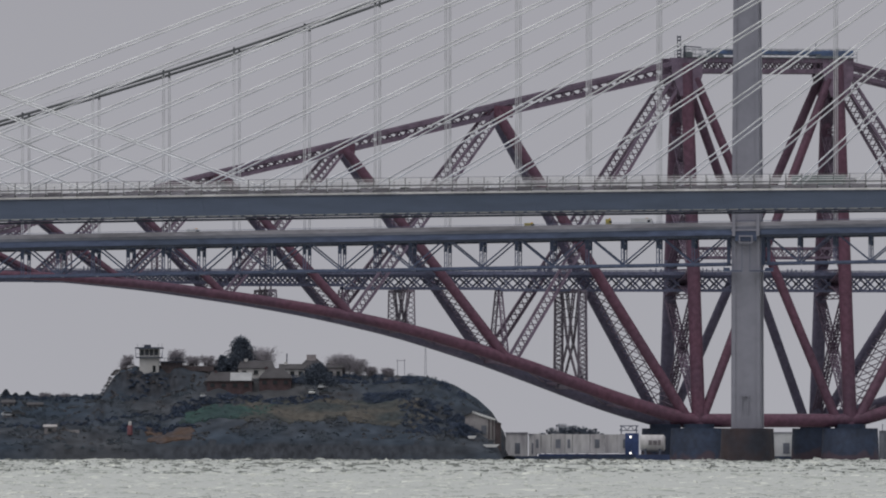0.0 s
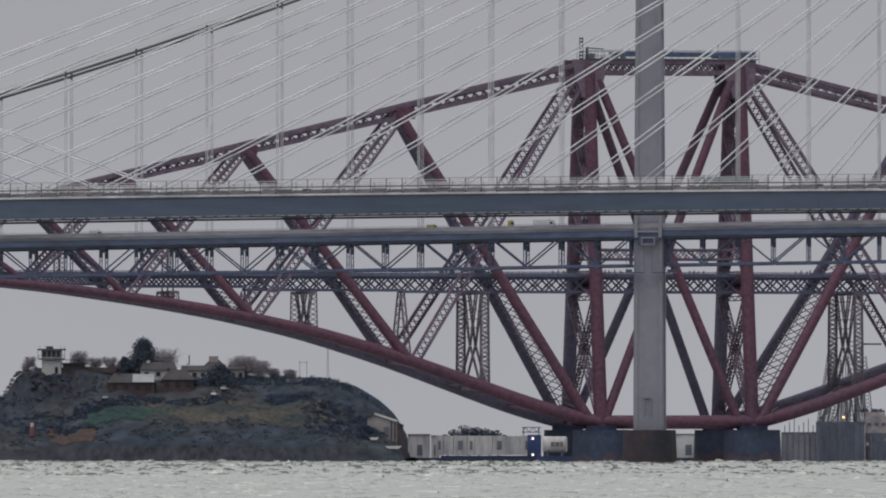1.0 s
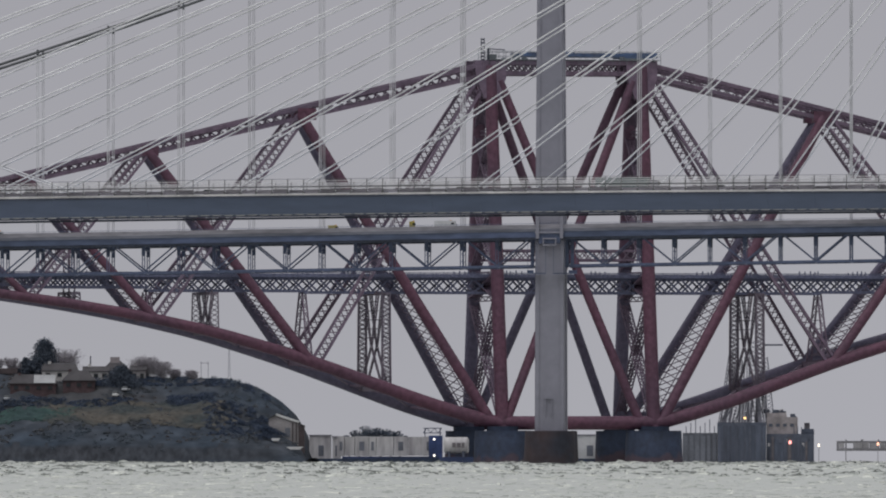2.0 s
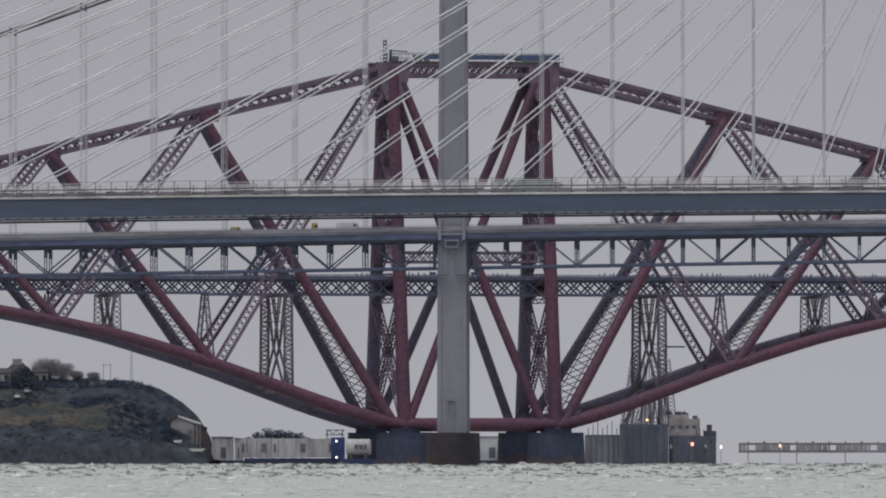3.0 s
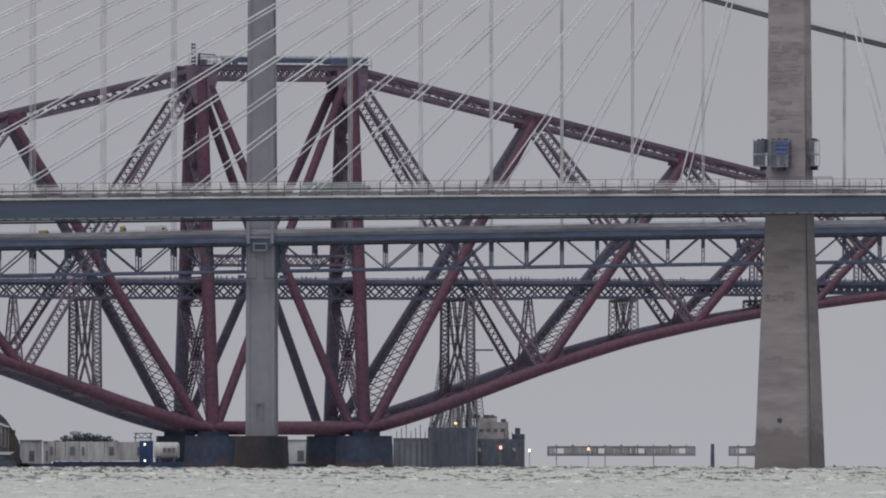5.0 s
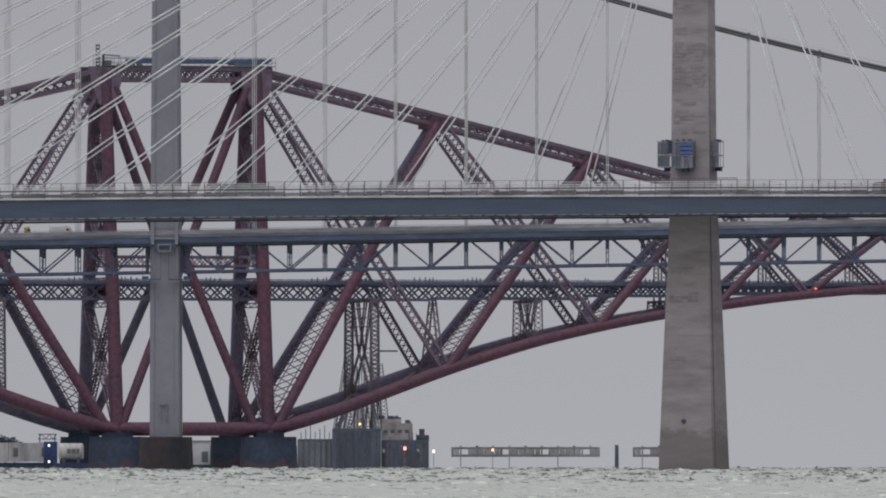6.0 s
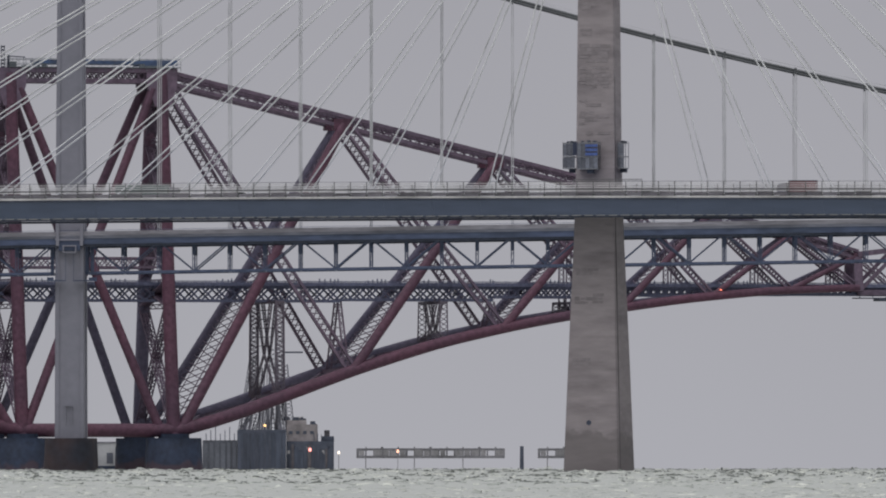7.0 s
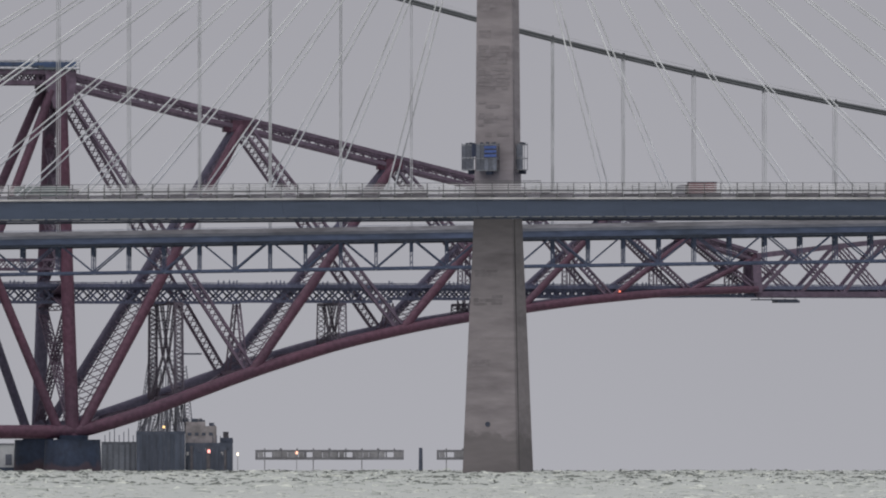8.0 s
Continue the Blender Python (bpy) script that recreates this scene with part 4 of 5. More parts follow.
def build_car(m, paint, label, tall=1.45, long=4.3):
    c = thing("car", m, label, "car")
    h = long / 2
    part("body", shell([(-h, 0.35), (h, 0.35), (h, 0.75), (h * 0.5, 0.9), (-h * 0.92, 0.95), (-h, 0.8)], -0.88, 0.88), paint, c)
    part("cabin", shell([(h * 0.46, 0.9), (h * 0.1, tall), (-h * 0.6, tall), (-h * 0.9, 0.94)], -0.8, 0.8), GLASS, c)
    part("roof", Geo().box((-h * 0.25, 0, tall + 0.02), (h * 0.7, 1.35, 0.06)), paint, c)
    for x in (-h * 0.62, h * 0.62):
        for y in (-0.8, 0.8):
            wheel(x, y, 0.33, c)


def build_van(m, paint, label, tall=2.0, long=5.0):
    c = thing("van", m, label, "van")
    h = long / 2
    part("body", shell([(-h, 0.35), (h, 0.35), (h, 0.95), (h * 0.72, 1.1), (h * 0.5, tall), (-h, tall)], -0.95, 0.95), paint, c)
    part("windscreen", Geo().beam((h * 0.73, 0, 1.15), (h * 0.54, 0, tall - 0.15), 1.5, 0.05, (0, 1, 0)), GLASS, c)
    for y in (-0.92, 0.92):
        part("side_window", Geo().box((h * 0.35, y, tall * 0.75), (0.7, 0.06, tall * 0.16)), GLASS, c)
    part("light_bar", Geo().box((h * 0.2, 0, tall + 0.1), (0.4, 1.2, 0.18)), LAMP_AMBER, c)
    for x in (-h * 0.62, h * 0.62):
        for y in (-0.85, 0.85):
            wheel(x, y, 0.35, c)


def build_lorry(m, paint, label, long=13.0):
    c = thing("lorry", m, label, "lorry")
    part("box_body", Geo().box((-1.4, 0, 2.35), (long, 2.5, 2.6)), paint, c)
    part("roof_edge", Geo().box((-1.4, 0, 3.7), (long + 0.1, 2.54, 0.12)), DARK, c)
    part("chassis", Geo().box((-0.6, 0, 0.85), (long + 1.5, 1.2, 0.35)), DARK, c)
    x = long / 2 - 1.2
    part("cab", shell([(x + 0.4, 0.5), (x + 2.6, 0.5), (x + 2.7, 1.7), (x + 2.3, 2.9), (x + 0.4, 3.1)], -1.2, 1.2), FASCIA, c)
    part("windscreen", Geo().beam((x + 2.72, 0, 1.75), (x + 2.38, 0, 2.8), 2.1, 0.06, (0, 1, 0)), GLASS, c)
    for wx in (-long / 2 + 0.2, -long / 2 + 1.5, -long / 2 + 2.8, x + 0.2, x + 1.6):
        for y in (-1.1, 1.1):
            wheel(wx, y, 0.5, c)


TYRE = material("tyre_rubber", (0.02, 0.02, 0.02), 0.9)
GLASS = material("dark_car_glass", (0.02, 0.025, 0.03), 0.1, spread=0.05, bump=0)
LAMP_AMBER = material("amber_plastic", (0.6, 0.25, 0.03), 0.3)
YELLOW = material("yellow_van_paint", (0.36, 0.30, 0.07), 0.4, spread=0.08)
WHITE_PAINT = material("white_paint", (0.62, 0.62, 0.62), 0.4, spread=0.06)
SILVER_CAR = material("silver_car_paint", (0.36, 0.37, 0.39), 0.4, spread=0.06)
RED_VAN = material("dull_red_lorry_paint", (0.22, 0.085, 0.10), 0.5)
GREEN_VAN = material("grey_green_curtain", (0.14, 0.19, 0.185), 0.6, spread=0.15)
DARK_CAR = material("dark_car_paint", (0.035, 0.038, 0.045), 0.3, spread=0.05)


def on_road(x, y):
    return pose(-21.8, ROAD_Y, 0, 0, 0, -1.26) @ pose(x, y, road_z(x) + 9.25)


def on_stayed(s, y, turn=0):
    return pose(105.7, 3778, 0, 0, 0, -17) @ pose(s, y, deck_z(s), 0, 0, turn)


build_van(on_road(-55.7, -13.8), YELLOW, "bright yellow works van parked beside the parapet", 2.1, 3.2)
build_van(on_road(-35.4, -13.8), YELLOW, "small yellow works vehicle beside the parapet", 2.8, 1.8)
build_van(on_road(-26.5, -8.5), WHITE_PAINT, "pale grey works van on the roadway", 2.9, 7.0)
build_van(on_road(-143, -8.5), WHITE_PAINT, "white van crossing on the roadway", 2.2, 4.0)
build_lorry(on_stayed(-116, 12), GREEN_VAN, "grey-green curtain-sided lorry crossing the bridge deck")
build_lorry(on_stayed(52, -12, 180), RED_VAN, "dull red box lorry crossing the bridge deck", 6.5)
for s, y, pm, lb in ((-171, -12, DARK_CAR, "dark car on the bridge deck"), (-215, -9, WHITE_PAINT, "white car on the bridge deck"),
                     (-150, -12, WHITE_PAINT, "white car on the bridge deck"), (-86, -9, DARK_CAR, "dark car on the bridge deck"),
                     (-40, -12, WHITE_PAINT, "white car on the bridge deck"), (15, -9, DARK_CAR, "dark car on the bridge deck"), (-260, -12, DARK_CAR, "dark car on the bridge deck")):
    build_car(on_stayed(s, y), pm, lb)

# ---------------------------------------------------------------- headland
CREST = [(-420, 15), (-300, 17), (-259, 18.6), (-249, 18.8), (-219, 19.0), (-217.0, 22.5), (-214.4, 26.2), (-208.5, 27.2), (-193.3, 27.6),
         (-184.8, 26.7), (-173, 26.6), (-154.3, 26.2), (-140.8, 25.2), (-130.6, 25.0), (-122.2, 25.0), (-114.4, 22.3), (-108.4, 18.4), (-103.4, 14.1), (-101.0, 10.6), (-99.4, 8.0), (-98.2, 4.0), (-96.6, -4)]
SHORE_Y, CREST_Y = 4665.0, 4752.0


def hill_z(x, y):
    top = float(np.interp(x, [c[0] for c in CREST], [c[1] for c in CREST]))
    q = min(max((y - SHORE_Y) / (CREST_Y - SHORE_Y), -0.4), 1.0)
    bump = noise.noise(Vector((x * 0.045, y * 0.045, 3))) * 2.2 + noise.noise(Vector((x * 0.16, y * 0.16, 7))) * 1.1 + noise.noise(Vector((x * 0.5, y * 0.5, 5))) * 0.45
    rise = 0.16 * min(q / 0.04, 1) + 0.84 * (max(q, 0) ** 0.85) if q > 0 else 4 * q
    # rock face below the signal station
    face = min(max((x + 218) / 2, 0), 1) * min(max((-184 - x) / 14, 0), 1)
    if face > 0 and q > 0:
        foot = 0.70 * (0.16 * min(q / 0.04, 1) + 0.84 * min(q / 0.86, 1) ** 0.85)
        rise = mixf(rise, foot + 0.30 * min(max((q - 0.84 - 0.02 * noise.noise(Vector((x * 0.3, 0, 4)))) / 0.06, 0), 1), face)
    fade = min(1, max(0, (1 - q) * 4)) * min(1, max(q, 0) * 6)
    if face > 0 and 0.7 < q < 0.97:
        bump += face * (2.4 * noise.noise(Vector((x * 0.33, y * 0.1, 15))) + 1.2 * noise.noise(Vector((x * 0.8, y * 0.5, 21))))
    z = top * min(rise, 1) + bump * fade
    z -= 2.4 * max(0, 1 - abs(x + 176) / 16) ** 0.5 * max(0, 1 - abs(y - 4724) / 9) ** 0.5
    if y > CREST_Y:
        z = top - 0.00035 * (y - CREST_Y) ** 2
    return z


def build_headland():
    xs = [-420 + 5.0 * i for i in range(31)] + [-266 + 0.85 * i for i in range(203)]
    ys = [SHORE_Y - 6 + 1.2 * i for i in range(77)] + [4758, 4775, 4800, 4840, 4900, 4960]
    g = Geo()
    for y in ys:
        for x in xs:
            edge = 0.9 * noise.noise(Vector((y * 0.07, x * 0.05, 1)))
            g.v.append((x + edge * 3, y, hill_z(x, y)))
    n = len(xs)
    for j in range(len(ys) - 1):
        for i in range(n - 1):
            a = j * n + i
            g.f.append((a, a + 1, a + 1 + n, a + n))
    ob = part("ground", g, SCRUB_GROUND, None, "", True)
    tagged(ob, "dark scrubby headland with rock, bracken and grass above the shore", "ground", "", "structure")


def add_rock(m, rock):
    """Bare rock wherever the ground is too steep for plants."""
    n, l = m.node_tree.nodes, m.node_tree.links
    b = n["Principled BSDF"]
    before = b.inputs["Base Color"].links[0].from_socket
    ge, sep, no, co, mp = (n.new("ShaderNode" + k) for k in ("NewGeometry", "SeparateXYZ", "TexNoise", "TexCoord", "Mapping"))
    mp.inputs["Scale"].default_value = (0.9, 0.9, 0.25)
    no.inputs["Scale"].default_value, no.inputs["Detail"].default_value = 0.7, 6
    l.new(co.outputs["Object"], mp.inputs["Vector"])
    l.new(mp.outputs["Vector"], no.inputs["Vector"])
    l.new(ge.outputs["Normal"], sep.inputs[0])
    steep, shade = n.new("ShaderNodeMapRange"), n.new("ShaderNodeMapRange")
    steep.inputs["From Min"].default_value, steep.inputs["From Max"].default_value = 0.72, 0.5
    l.new(sep.outputs["Z"], steep.inputs["Value"])
    shade.inputs["From Min"].default_value, shade.inputs["From Max"].default_value = 0.3, 0.7
    shade.inputs["To Min"].default_value, shade.inputs["To Max"].default_value = 0.55, 1.5
    l.new(no.outputs["Fac"], shade.inputs["Value"])
    stone, mix = n.new("ShaderNodeMix"), n.new("ShaderNodeMix")
    stone.data_type, stone.blend_type, mix.data_type = "RGBA", "MULTIPLY", "RGBA"
    stone.inputs["Factor"].default_value = 1
    stone.inputs["A"].default_value = (*rock, 1)
    l.new(shade.outputs["Result"], stone.inputs["B"])
    l.new(steep.outputs["Result"], mix.inputs["Factor"])
    l.new(before, mix.inputs["A"])
    l.new(stone.outputs["Result"], mix.inputs["B"])
    l.new(mix.outputs["Result"], b.inputs["Base Color"])


# Ground and plant colours are lifted and bluer, with distance haze mixed in.
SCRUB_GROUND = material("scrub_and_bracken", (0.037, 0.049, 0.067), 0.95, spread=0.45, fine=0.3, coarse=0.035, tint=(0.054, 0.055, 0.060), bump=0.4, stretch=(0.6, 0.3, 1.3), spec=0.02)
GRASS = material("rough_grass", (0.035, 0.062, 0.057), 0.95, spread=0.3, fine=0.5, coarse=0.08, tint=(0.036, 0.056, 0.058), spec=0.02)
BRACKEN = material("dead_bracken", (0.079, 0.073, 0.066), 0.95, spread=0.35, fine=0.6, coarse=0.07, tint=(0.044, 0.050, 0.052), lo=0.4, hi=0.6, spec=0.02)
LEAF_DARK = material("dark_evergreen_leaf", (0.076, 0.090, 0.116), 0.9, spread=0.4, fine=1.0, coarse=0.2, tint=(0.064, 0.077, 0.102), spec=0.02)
TWIG = material("bare_winter_twigs", (0.32, 0.30, 0.33), 0.9, spread=0.3, spec=0.05)
BARK = material("grey_bark", (0.07, 0.062, 0.055), 0.9, spec=0.05)
RUST_BANK = material("rusty_bracken_bank", (0.080, 0.056, 0.046), 0.95, spread=0.35, fine=0.6, coarse=0.15, tint=(0.060, 0.055, 0.060), spec=0.02)
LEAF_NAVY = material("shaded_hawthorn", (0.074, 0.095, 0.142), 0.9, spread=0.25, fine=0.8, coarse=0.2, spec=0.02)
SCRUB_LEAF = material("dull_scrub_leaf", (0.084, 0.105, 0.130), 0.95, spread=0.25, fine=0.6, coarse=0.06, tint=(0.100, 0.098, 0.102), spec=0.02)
THORN = material("bare_thorn_thicket", (0.116, 0.104, 0.106), 0.95, spread=0.3, fine=0.9, coarse=0.1, tint=(0.086, 0.086, 0.094), spec=0.02)
add_rock(SCRUB_GROUND, (0.048, 0.051, 0.060))
build_headland()


def drape(name, mat, x0, x1, y0, y1, lift, label):
    """A patch of other ground that follows the hill, with a ragged edge."""
    g = Geo()
    nx, ny = 110, 44
    for j in range(ny + 1):
        for i in range(nx + 1):
            u, v = i / nx, j / ny
            x, y = mixf(x0, x1, u) + 2 * noise.noise(Vector((u * 6, v * 6, 2))), mixf(y0, y1, v)
            edge = min(u, 1 - u, v, 1 - v) * 4 + 0.6 * noise.noise(Vector((x * 0.1, y * 0.1, 9))) + 0.45 * noise.noise(Vector((x * 0.45, y * 0.45, 2)))
            g.v.append((x, y, hill_z(x, y) + (lift if edge > 0.3 else -1.0)))
    for j in range(ny):
        for i in range(nx):
            a = j * (nx + 1) + i
            g.f.append((a, a + 1, a + nx + 2, a + nx + 1))
    ob = part(name, g, mat, None, "", True)
    tagged(ob, label, "ground", "", "structure")


drape("grass_field", GRASS, -195, -164, 4691, 4709, 0.3, "green grass field on the headland slope")
drape("bracken_slope", BRACKEN, -178, -118, 4684, 4719, 0.3, "brown bracken slope on the headland")
drape("bare_bank", RUST_BANK, -203, -187, 4669, 4688, 0.3, "small brown bank above the shore")


def clumps(centres, size, count, spread_z=0.8, seed=1):
    """Many small leaves in loose balls round the given centres."""
    rng = random.Random(seed)
    g = Geo()
    for (x, y, z), r in centres:
        for _ in range(count):
            d = Vector((rng.gauss(0, 1), rng.gauss(0, 1), rng.gauss(0, 1))).normalized() * r * rng.random() ** 0.4
            d.z *= spread_z
            c = Vector((x, y, z)) + d
            a = Vector((rng.uniform(-1, 1), rng.uniform(-1, 1), rng.uniform(-1, 1))).normalized() * size * rng.uniform(0.6, 1.4)
            b = Vector((rng.uniform(-1, 1), rng.uniform(-1, 1), rng.uniform(-1, 1))).normalized() * size * rng.uniform(0.4, 0.9)
            k = len(g.v)
            g.v += [tuple(c - a), tuple(c + b), tuple(c + a), tuple(c - b)]
            g.f.append((k, k + 1, k + 2, k + 3))
    return g


def thicket(name, spots, mat, label, category, leaf, per, seed):
    """One mass of small leaves and twig ends gathered round the given bushes."""
    rng = np.random.default_rng(seed)
    c = np.array([p for p, _ in spots])
    r = np.array([q for _, q in spots])
    d = rng.normal(0, 1, (len(c), per, 3))
    d /= np.linalg.norm(d, axis=2, keepdims=True)
    d *= r[:, None, None] * rng.random((len(c), per, 1)) ** 0.4
    d[:, :, 2] = np.abs(d[:, :, 2]) * 0.8 - 0.15
    mid = (c[:, None, :] + d).reshape(-1, 3)
    a = rng.normal(0, 1, mid.shape)
    a *= leaf * rng.uniform(0.5, 1.4, (len(mid), 1)) / np.linalg.norm(a, axis=1, keepdims=True)
    b = rng.normal(0, 1, mid.shape)
    b *= leaf * rng.uniform(0.3, 0.9, (len(mid), 1)) / np.linalg.norm(b, axis=1, keepdims=True)
    v = np.stack([mid - a, mid + b, mid + a, mid - b], 1).reshape(-1, 3)
    me = bpy.data.meshes.new(name)
    me.from_pydata(v, [], np.arange(len(v)).reshape(-1, 4))
    me.update()
    tagged(part(name, me, mat, None), label, category, "", "stuff")


def build_scrub():
    rng = random.Random(8)

    def scatter(n, x0, x1, y0, y1, r0, r1, keep=lambda x, y: True):
        out = []
        for _ in range(n):
            x, y = rng.uniform(x0, x1), rng.uniform(y0, y1)
            r = rng.uniform(r0, r1)
            if keep(x, y):
                out.append(((x, y, hill_z(x, y) + r * 0.1), r))
        return out

    def field(x, y):
        return -194 < x < -165 and 4694 < y < 4708

    def brown(x, y):
        return -174 < x < -126 and 4688 < y < 4715

    def homes(x, y):
        return -190 < x < -158 and 4717 < y < 4740

    def face(x, y):
        return -217 < x < -188 and 4734 < y < 4747

    def patchy(x, y):
        return noise.noise(Vector((x * 0.07, y * 0.07, 12))) > -0.1

    open_ground = lambda x, y: not (field(x, y) or brown(x, y) or homes(x, y) or face(x, y) or (-204 < x < -188 and y < 4687))
    spots = scatter(2300, -264, -100, 4667, 4753, 0.5, 1.3, lambda x, y: open_ground(x, y) and patchy(x, y))
    spots += scatter(120, -190, -126, 4686, 4718, 0.4, 0.9, lambda x, y: field(x, y) or brown(x, y))
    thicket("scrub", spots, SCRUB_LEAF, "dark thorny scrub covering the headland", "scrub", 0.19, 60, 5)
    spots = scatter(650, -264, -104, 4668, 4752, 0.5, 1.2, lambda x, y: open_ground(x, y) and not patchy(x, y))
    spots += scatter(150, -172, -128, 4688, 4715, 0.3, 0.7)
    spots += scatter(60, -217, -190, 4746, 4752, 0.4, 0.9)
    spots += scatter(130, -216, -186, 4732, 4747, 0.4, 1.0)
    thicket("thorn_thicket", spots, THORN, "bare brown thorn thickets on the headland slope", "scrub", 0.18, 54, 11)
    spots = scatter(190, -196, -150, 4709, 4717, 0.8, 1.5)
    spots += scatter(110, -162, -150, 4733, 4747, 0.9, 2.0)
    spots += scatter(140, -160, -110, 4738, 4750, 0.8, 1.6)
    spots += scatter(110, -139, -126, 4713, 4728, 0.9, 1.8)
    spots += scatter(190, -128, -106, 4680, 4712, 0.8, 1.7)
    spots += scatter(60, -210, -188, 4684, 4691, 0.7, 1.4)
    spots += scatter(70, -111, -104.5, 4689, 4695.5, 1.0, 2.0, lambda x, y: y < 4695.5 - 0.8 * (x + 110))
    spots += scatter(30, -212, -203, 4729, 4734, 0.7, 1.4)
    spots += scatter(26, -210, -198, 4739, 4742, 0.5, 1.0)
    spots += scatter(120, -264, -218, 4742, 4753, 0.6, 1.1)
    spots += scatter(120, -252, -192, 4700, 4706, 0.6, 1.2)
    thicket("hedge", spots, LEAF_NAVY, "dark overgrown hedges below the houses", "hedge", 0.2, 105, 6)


build_scrub()


def build_tree(x, z_top, r, bare, label, y=4751.0, seed=1):
    """A trunk with limbs; a ragged evergreen crown or a haze of bare twigs."""
    rng = random.Random(seed)
    z0 = hill_z(x, y) - 0.4
    h = z_top - z0
    t = thing("tree", pose(x, y, z0), label, "tree")
    part("trunk", Geo().tube([(0, 0, 0), (0.1, 0, h * 0.4), (0.0, 0.1, h * 0.9)], [0.10 * r + 0.06, 0.07 * r + 0.04, 0.04], 8), BARK, t)
    g = Geo()
    spots = []
    for k in range(9):
        q = rng.uniform(0.08, 0.6)
        ang = k * 2.4
        reach = r * (rng.uniform(0.6, 0.95) if bare else (1.05 - q) * 0.95)
        tip = Vector((math.cos(ang) * reach, math.sin(ang) * reach, h * min(q + rng.uniform(0.12, 0.3), 0.97)))
        mid = Vector((0, 0, h * q)).lerp(tip, 0.5) + Vector((0, 0, 0.2))
        part("limb", Geo().tube([(0, 0, h * q), mid, tip], [0.09, 0.06, 0.02], 6), BARK, t)
        for c in (tip, mid):
            for _ in range(85 if bare else 0):
                a = c + Vector((rng.gauss(0, 0.22), rng.gauss(0, 0.22), rng.gauss(0, 0.3) - 0.1)) * r
                b = a + Vector((rng.gauss(0, 0.2) + c.x / r * 0.15, rng.gauss(0, 0.2), rng.uniform(0.0, 0.4))) * r
                b.z = min(b.z, h)
                g.beam(a, b, 0.05, 0.05)
    if not bare:
        for _ in range(210):
            q = rng.uniform(0.04, 0.97)
            ang, rad = rng.uniform(0, 6.28), r * min(1.0, (1.04 - q) * 1.25) * rng.uniform(0.3, 1.0)
            spots.append(((math.cos(ang) * rad, math.sin(ang) * rad, h * q), r * rng.uniform(0.22, 0.38)))
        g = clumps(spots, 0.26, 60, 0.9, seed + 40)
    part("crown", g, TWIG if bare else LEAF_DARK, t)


build_tree(-177.0, 36.0, 6.2, False, "tall dark evergreen tree on the headland", seed=3)
build_tree(-153.6, 27.6, 6.6, False, "broad dark evergreen bush before the big house", y=4736.0, seed=9)
build_tree(-182.6, 30.6, 2.8, False, "dark evergreen tree on the headland", seed=5)
build_tree(-171.0, 33.6, 3.4, True, "bare winter tree among the houses", seed=6)
for k, (tx, tz, tr) in enumerate(((-211.5, 31.2, 1.7), (-196.6, 32.9, 2.3), (-191.5, 30.9, 1.7), (-187.2, 31.0, 1.6), (-184.6, 30.6, 1.6), (-148.6, 31.6, 3.0), (-146.4, 31.2, 3.1), (-142.4, 29.9, 2.6),
                                  (-138.0, 27.6, 1.6), (-133.2, 27.2, 1.6), (-247.5, 20.6, 1.5), (-244.6, 19.6, 1.0), (-241.0, 20.0, 1.1), (-236, 19.6, 1.4), (-230, 19.4, 1.2))):
    build_tree(tx, tz, tr, k not in (10, 11, 12), "bare winter tree on the headland" if k not in (10, 11, 12) else "small dark tree on the headland", seed=20 + k)

# ---------------------------------------------------------------- buildings
HARL = material("white_harled_wall", (0.50, 0.49, 0.485), 0.85, spread=0.12, fine=0.8, coarse=0.2, tint=(0.40, 0.39, 0.385))
BRICK = material("red_brick_wall", (0.090, 0.060, 0.065), 0.85, spread=0.25, fine=1.5, coarse=0.3)
OLD_BRICK = material("sooty_old_brick", (0.078, 0.062, 0.066), 0.9, spread=0.3, fine=1.0, coarse=0.3)
SLATE = material("grey_slate_roof", (0.046, 0.042, 0.048), 0.7, spread=0.25, fine=1.2, coarse=0.3)
METAL_ROOF = material("pale_metal_roof", (0.36, 0.365, 0.38), 0.5, spread=0.1)
PALE = material("pale_shed_cladding", (0.50, 0.485, 0.49), 0.7, spread=0.25, fine=0.7, coarse=0.25, tint=(0.31, 0.295, 0.31), stretch=(1, 1, 0.25), piece=0.1)
HAZE_GREY = material("pale_grey_steelwork", (0.165, 0.175, 0.21), 0.7, spread=0.15)
NAVY = material("navy_hull_paint", (0.032, 0.05, 0.125), 0.6, spread=0.2)
BLUE_CABIN = material("deep_blue_paint", (0.045, 0.075, 0.20), 0.6, spread=0.2)
# Hull slate is raised and blued to include the haze over the water.
RIG_GREY = material("dark_slate_hull", (0.076, 0.088, 0.124), 0.7, spread=0.25, fine=0.5, coarse=0.15, tint=(0.094, 0.102, 0.134))
RUSTY_PLATE = material("rusty_brown_plate", (0.125, 0.112, 0.122), 0.8, spread=0.3, fine=0.8, coarse=0.3, tint=(0.095, 0.09, 0.104), piece=0.2)
CREAM = material("cream_deckhouse", (0.33, 0.31, 0.315), 0.7, spread=0.12)


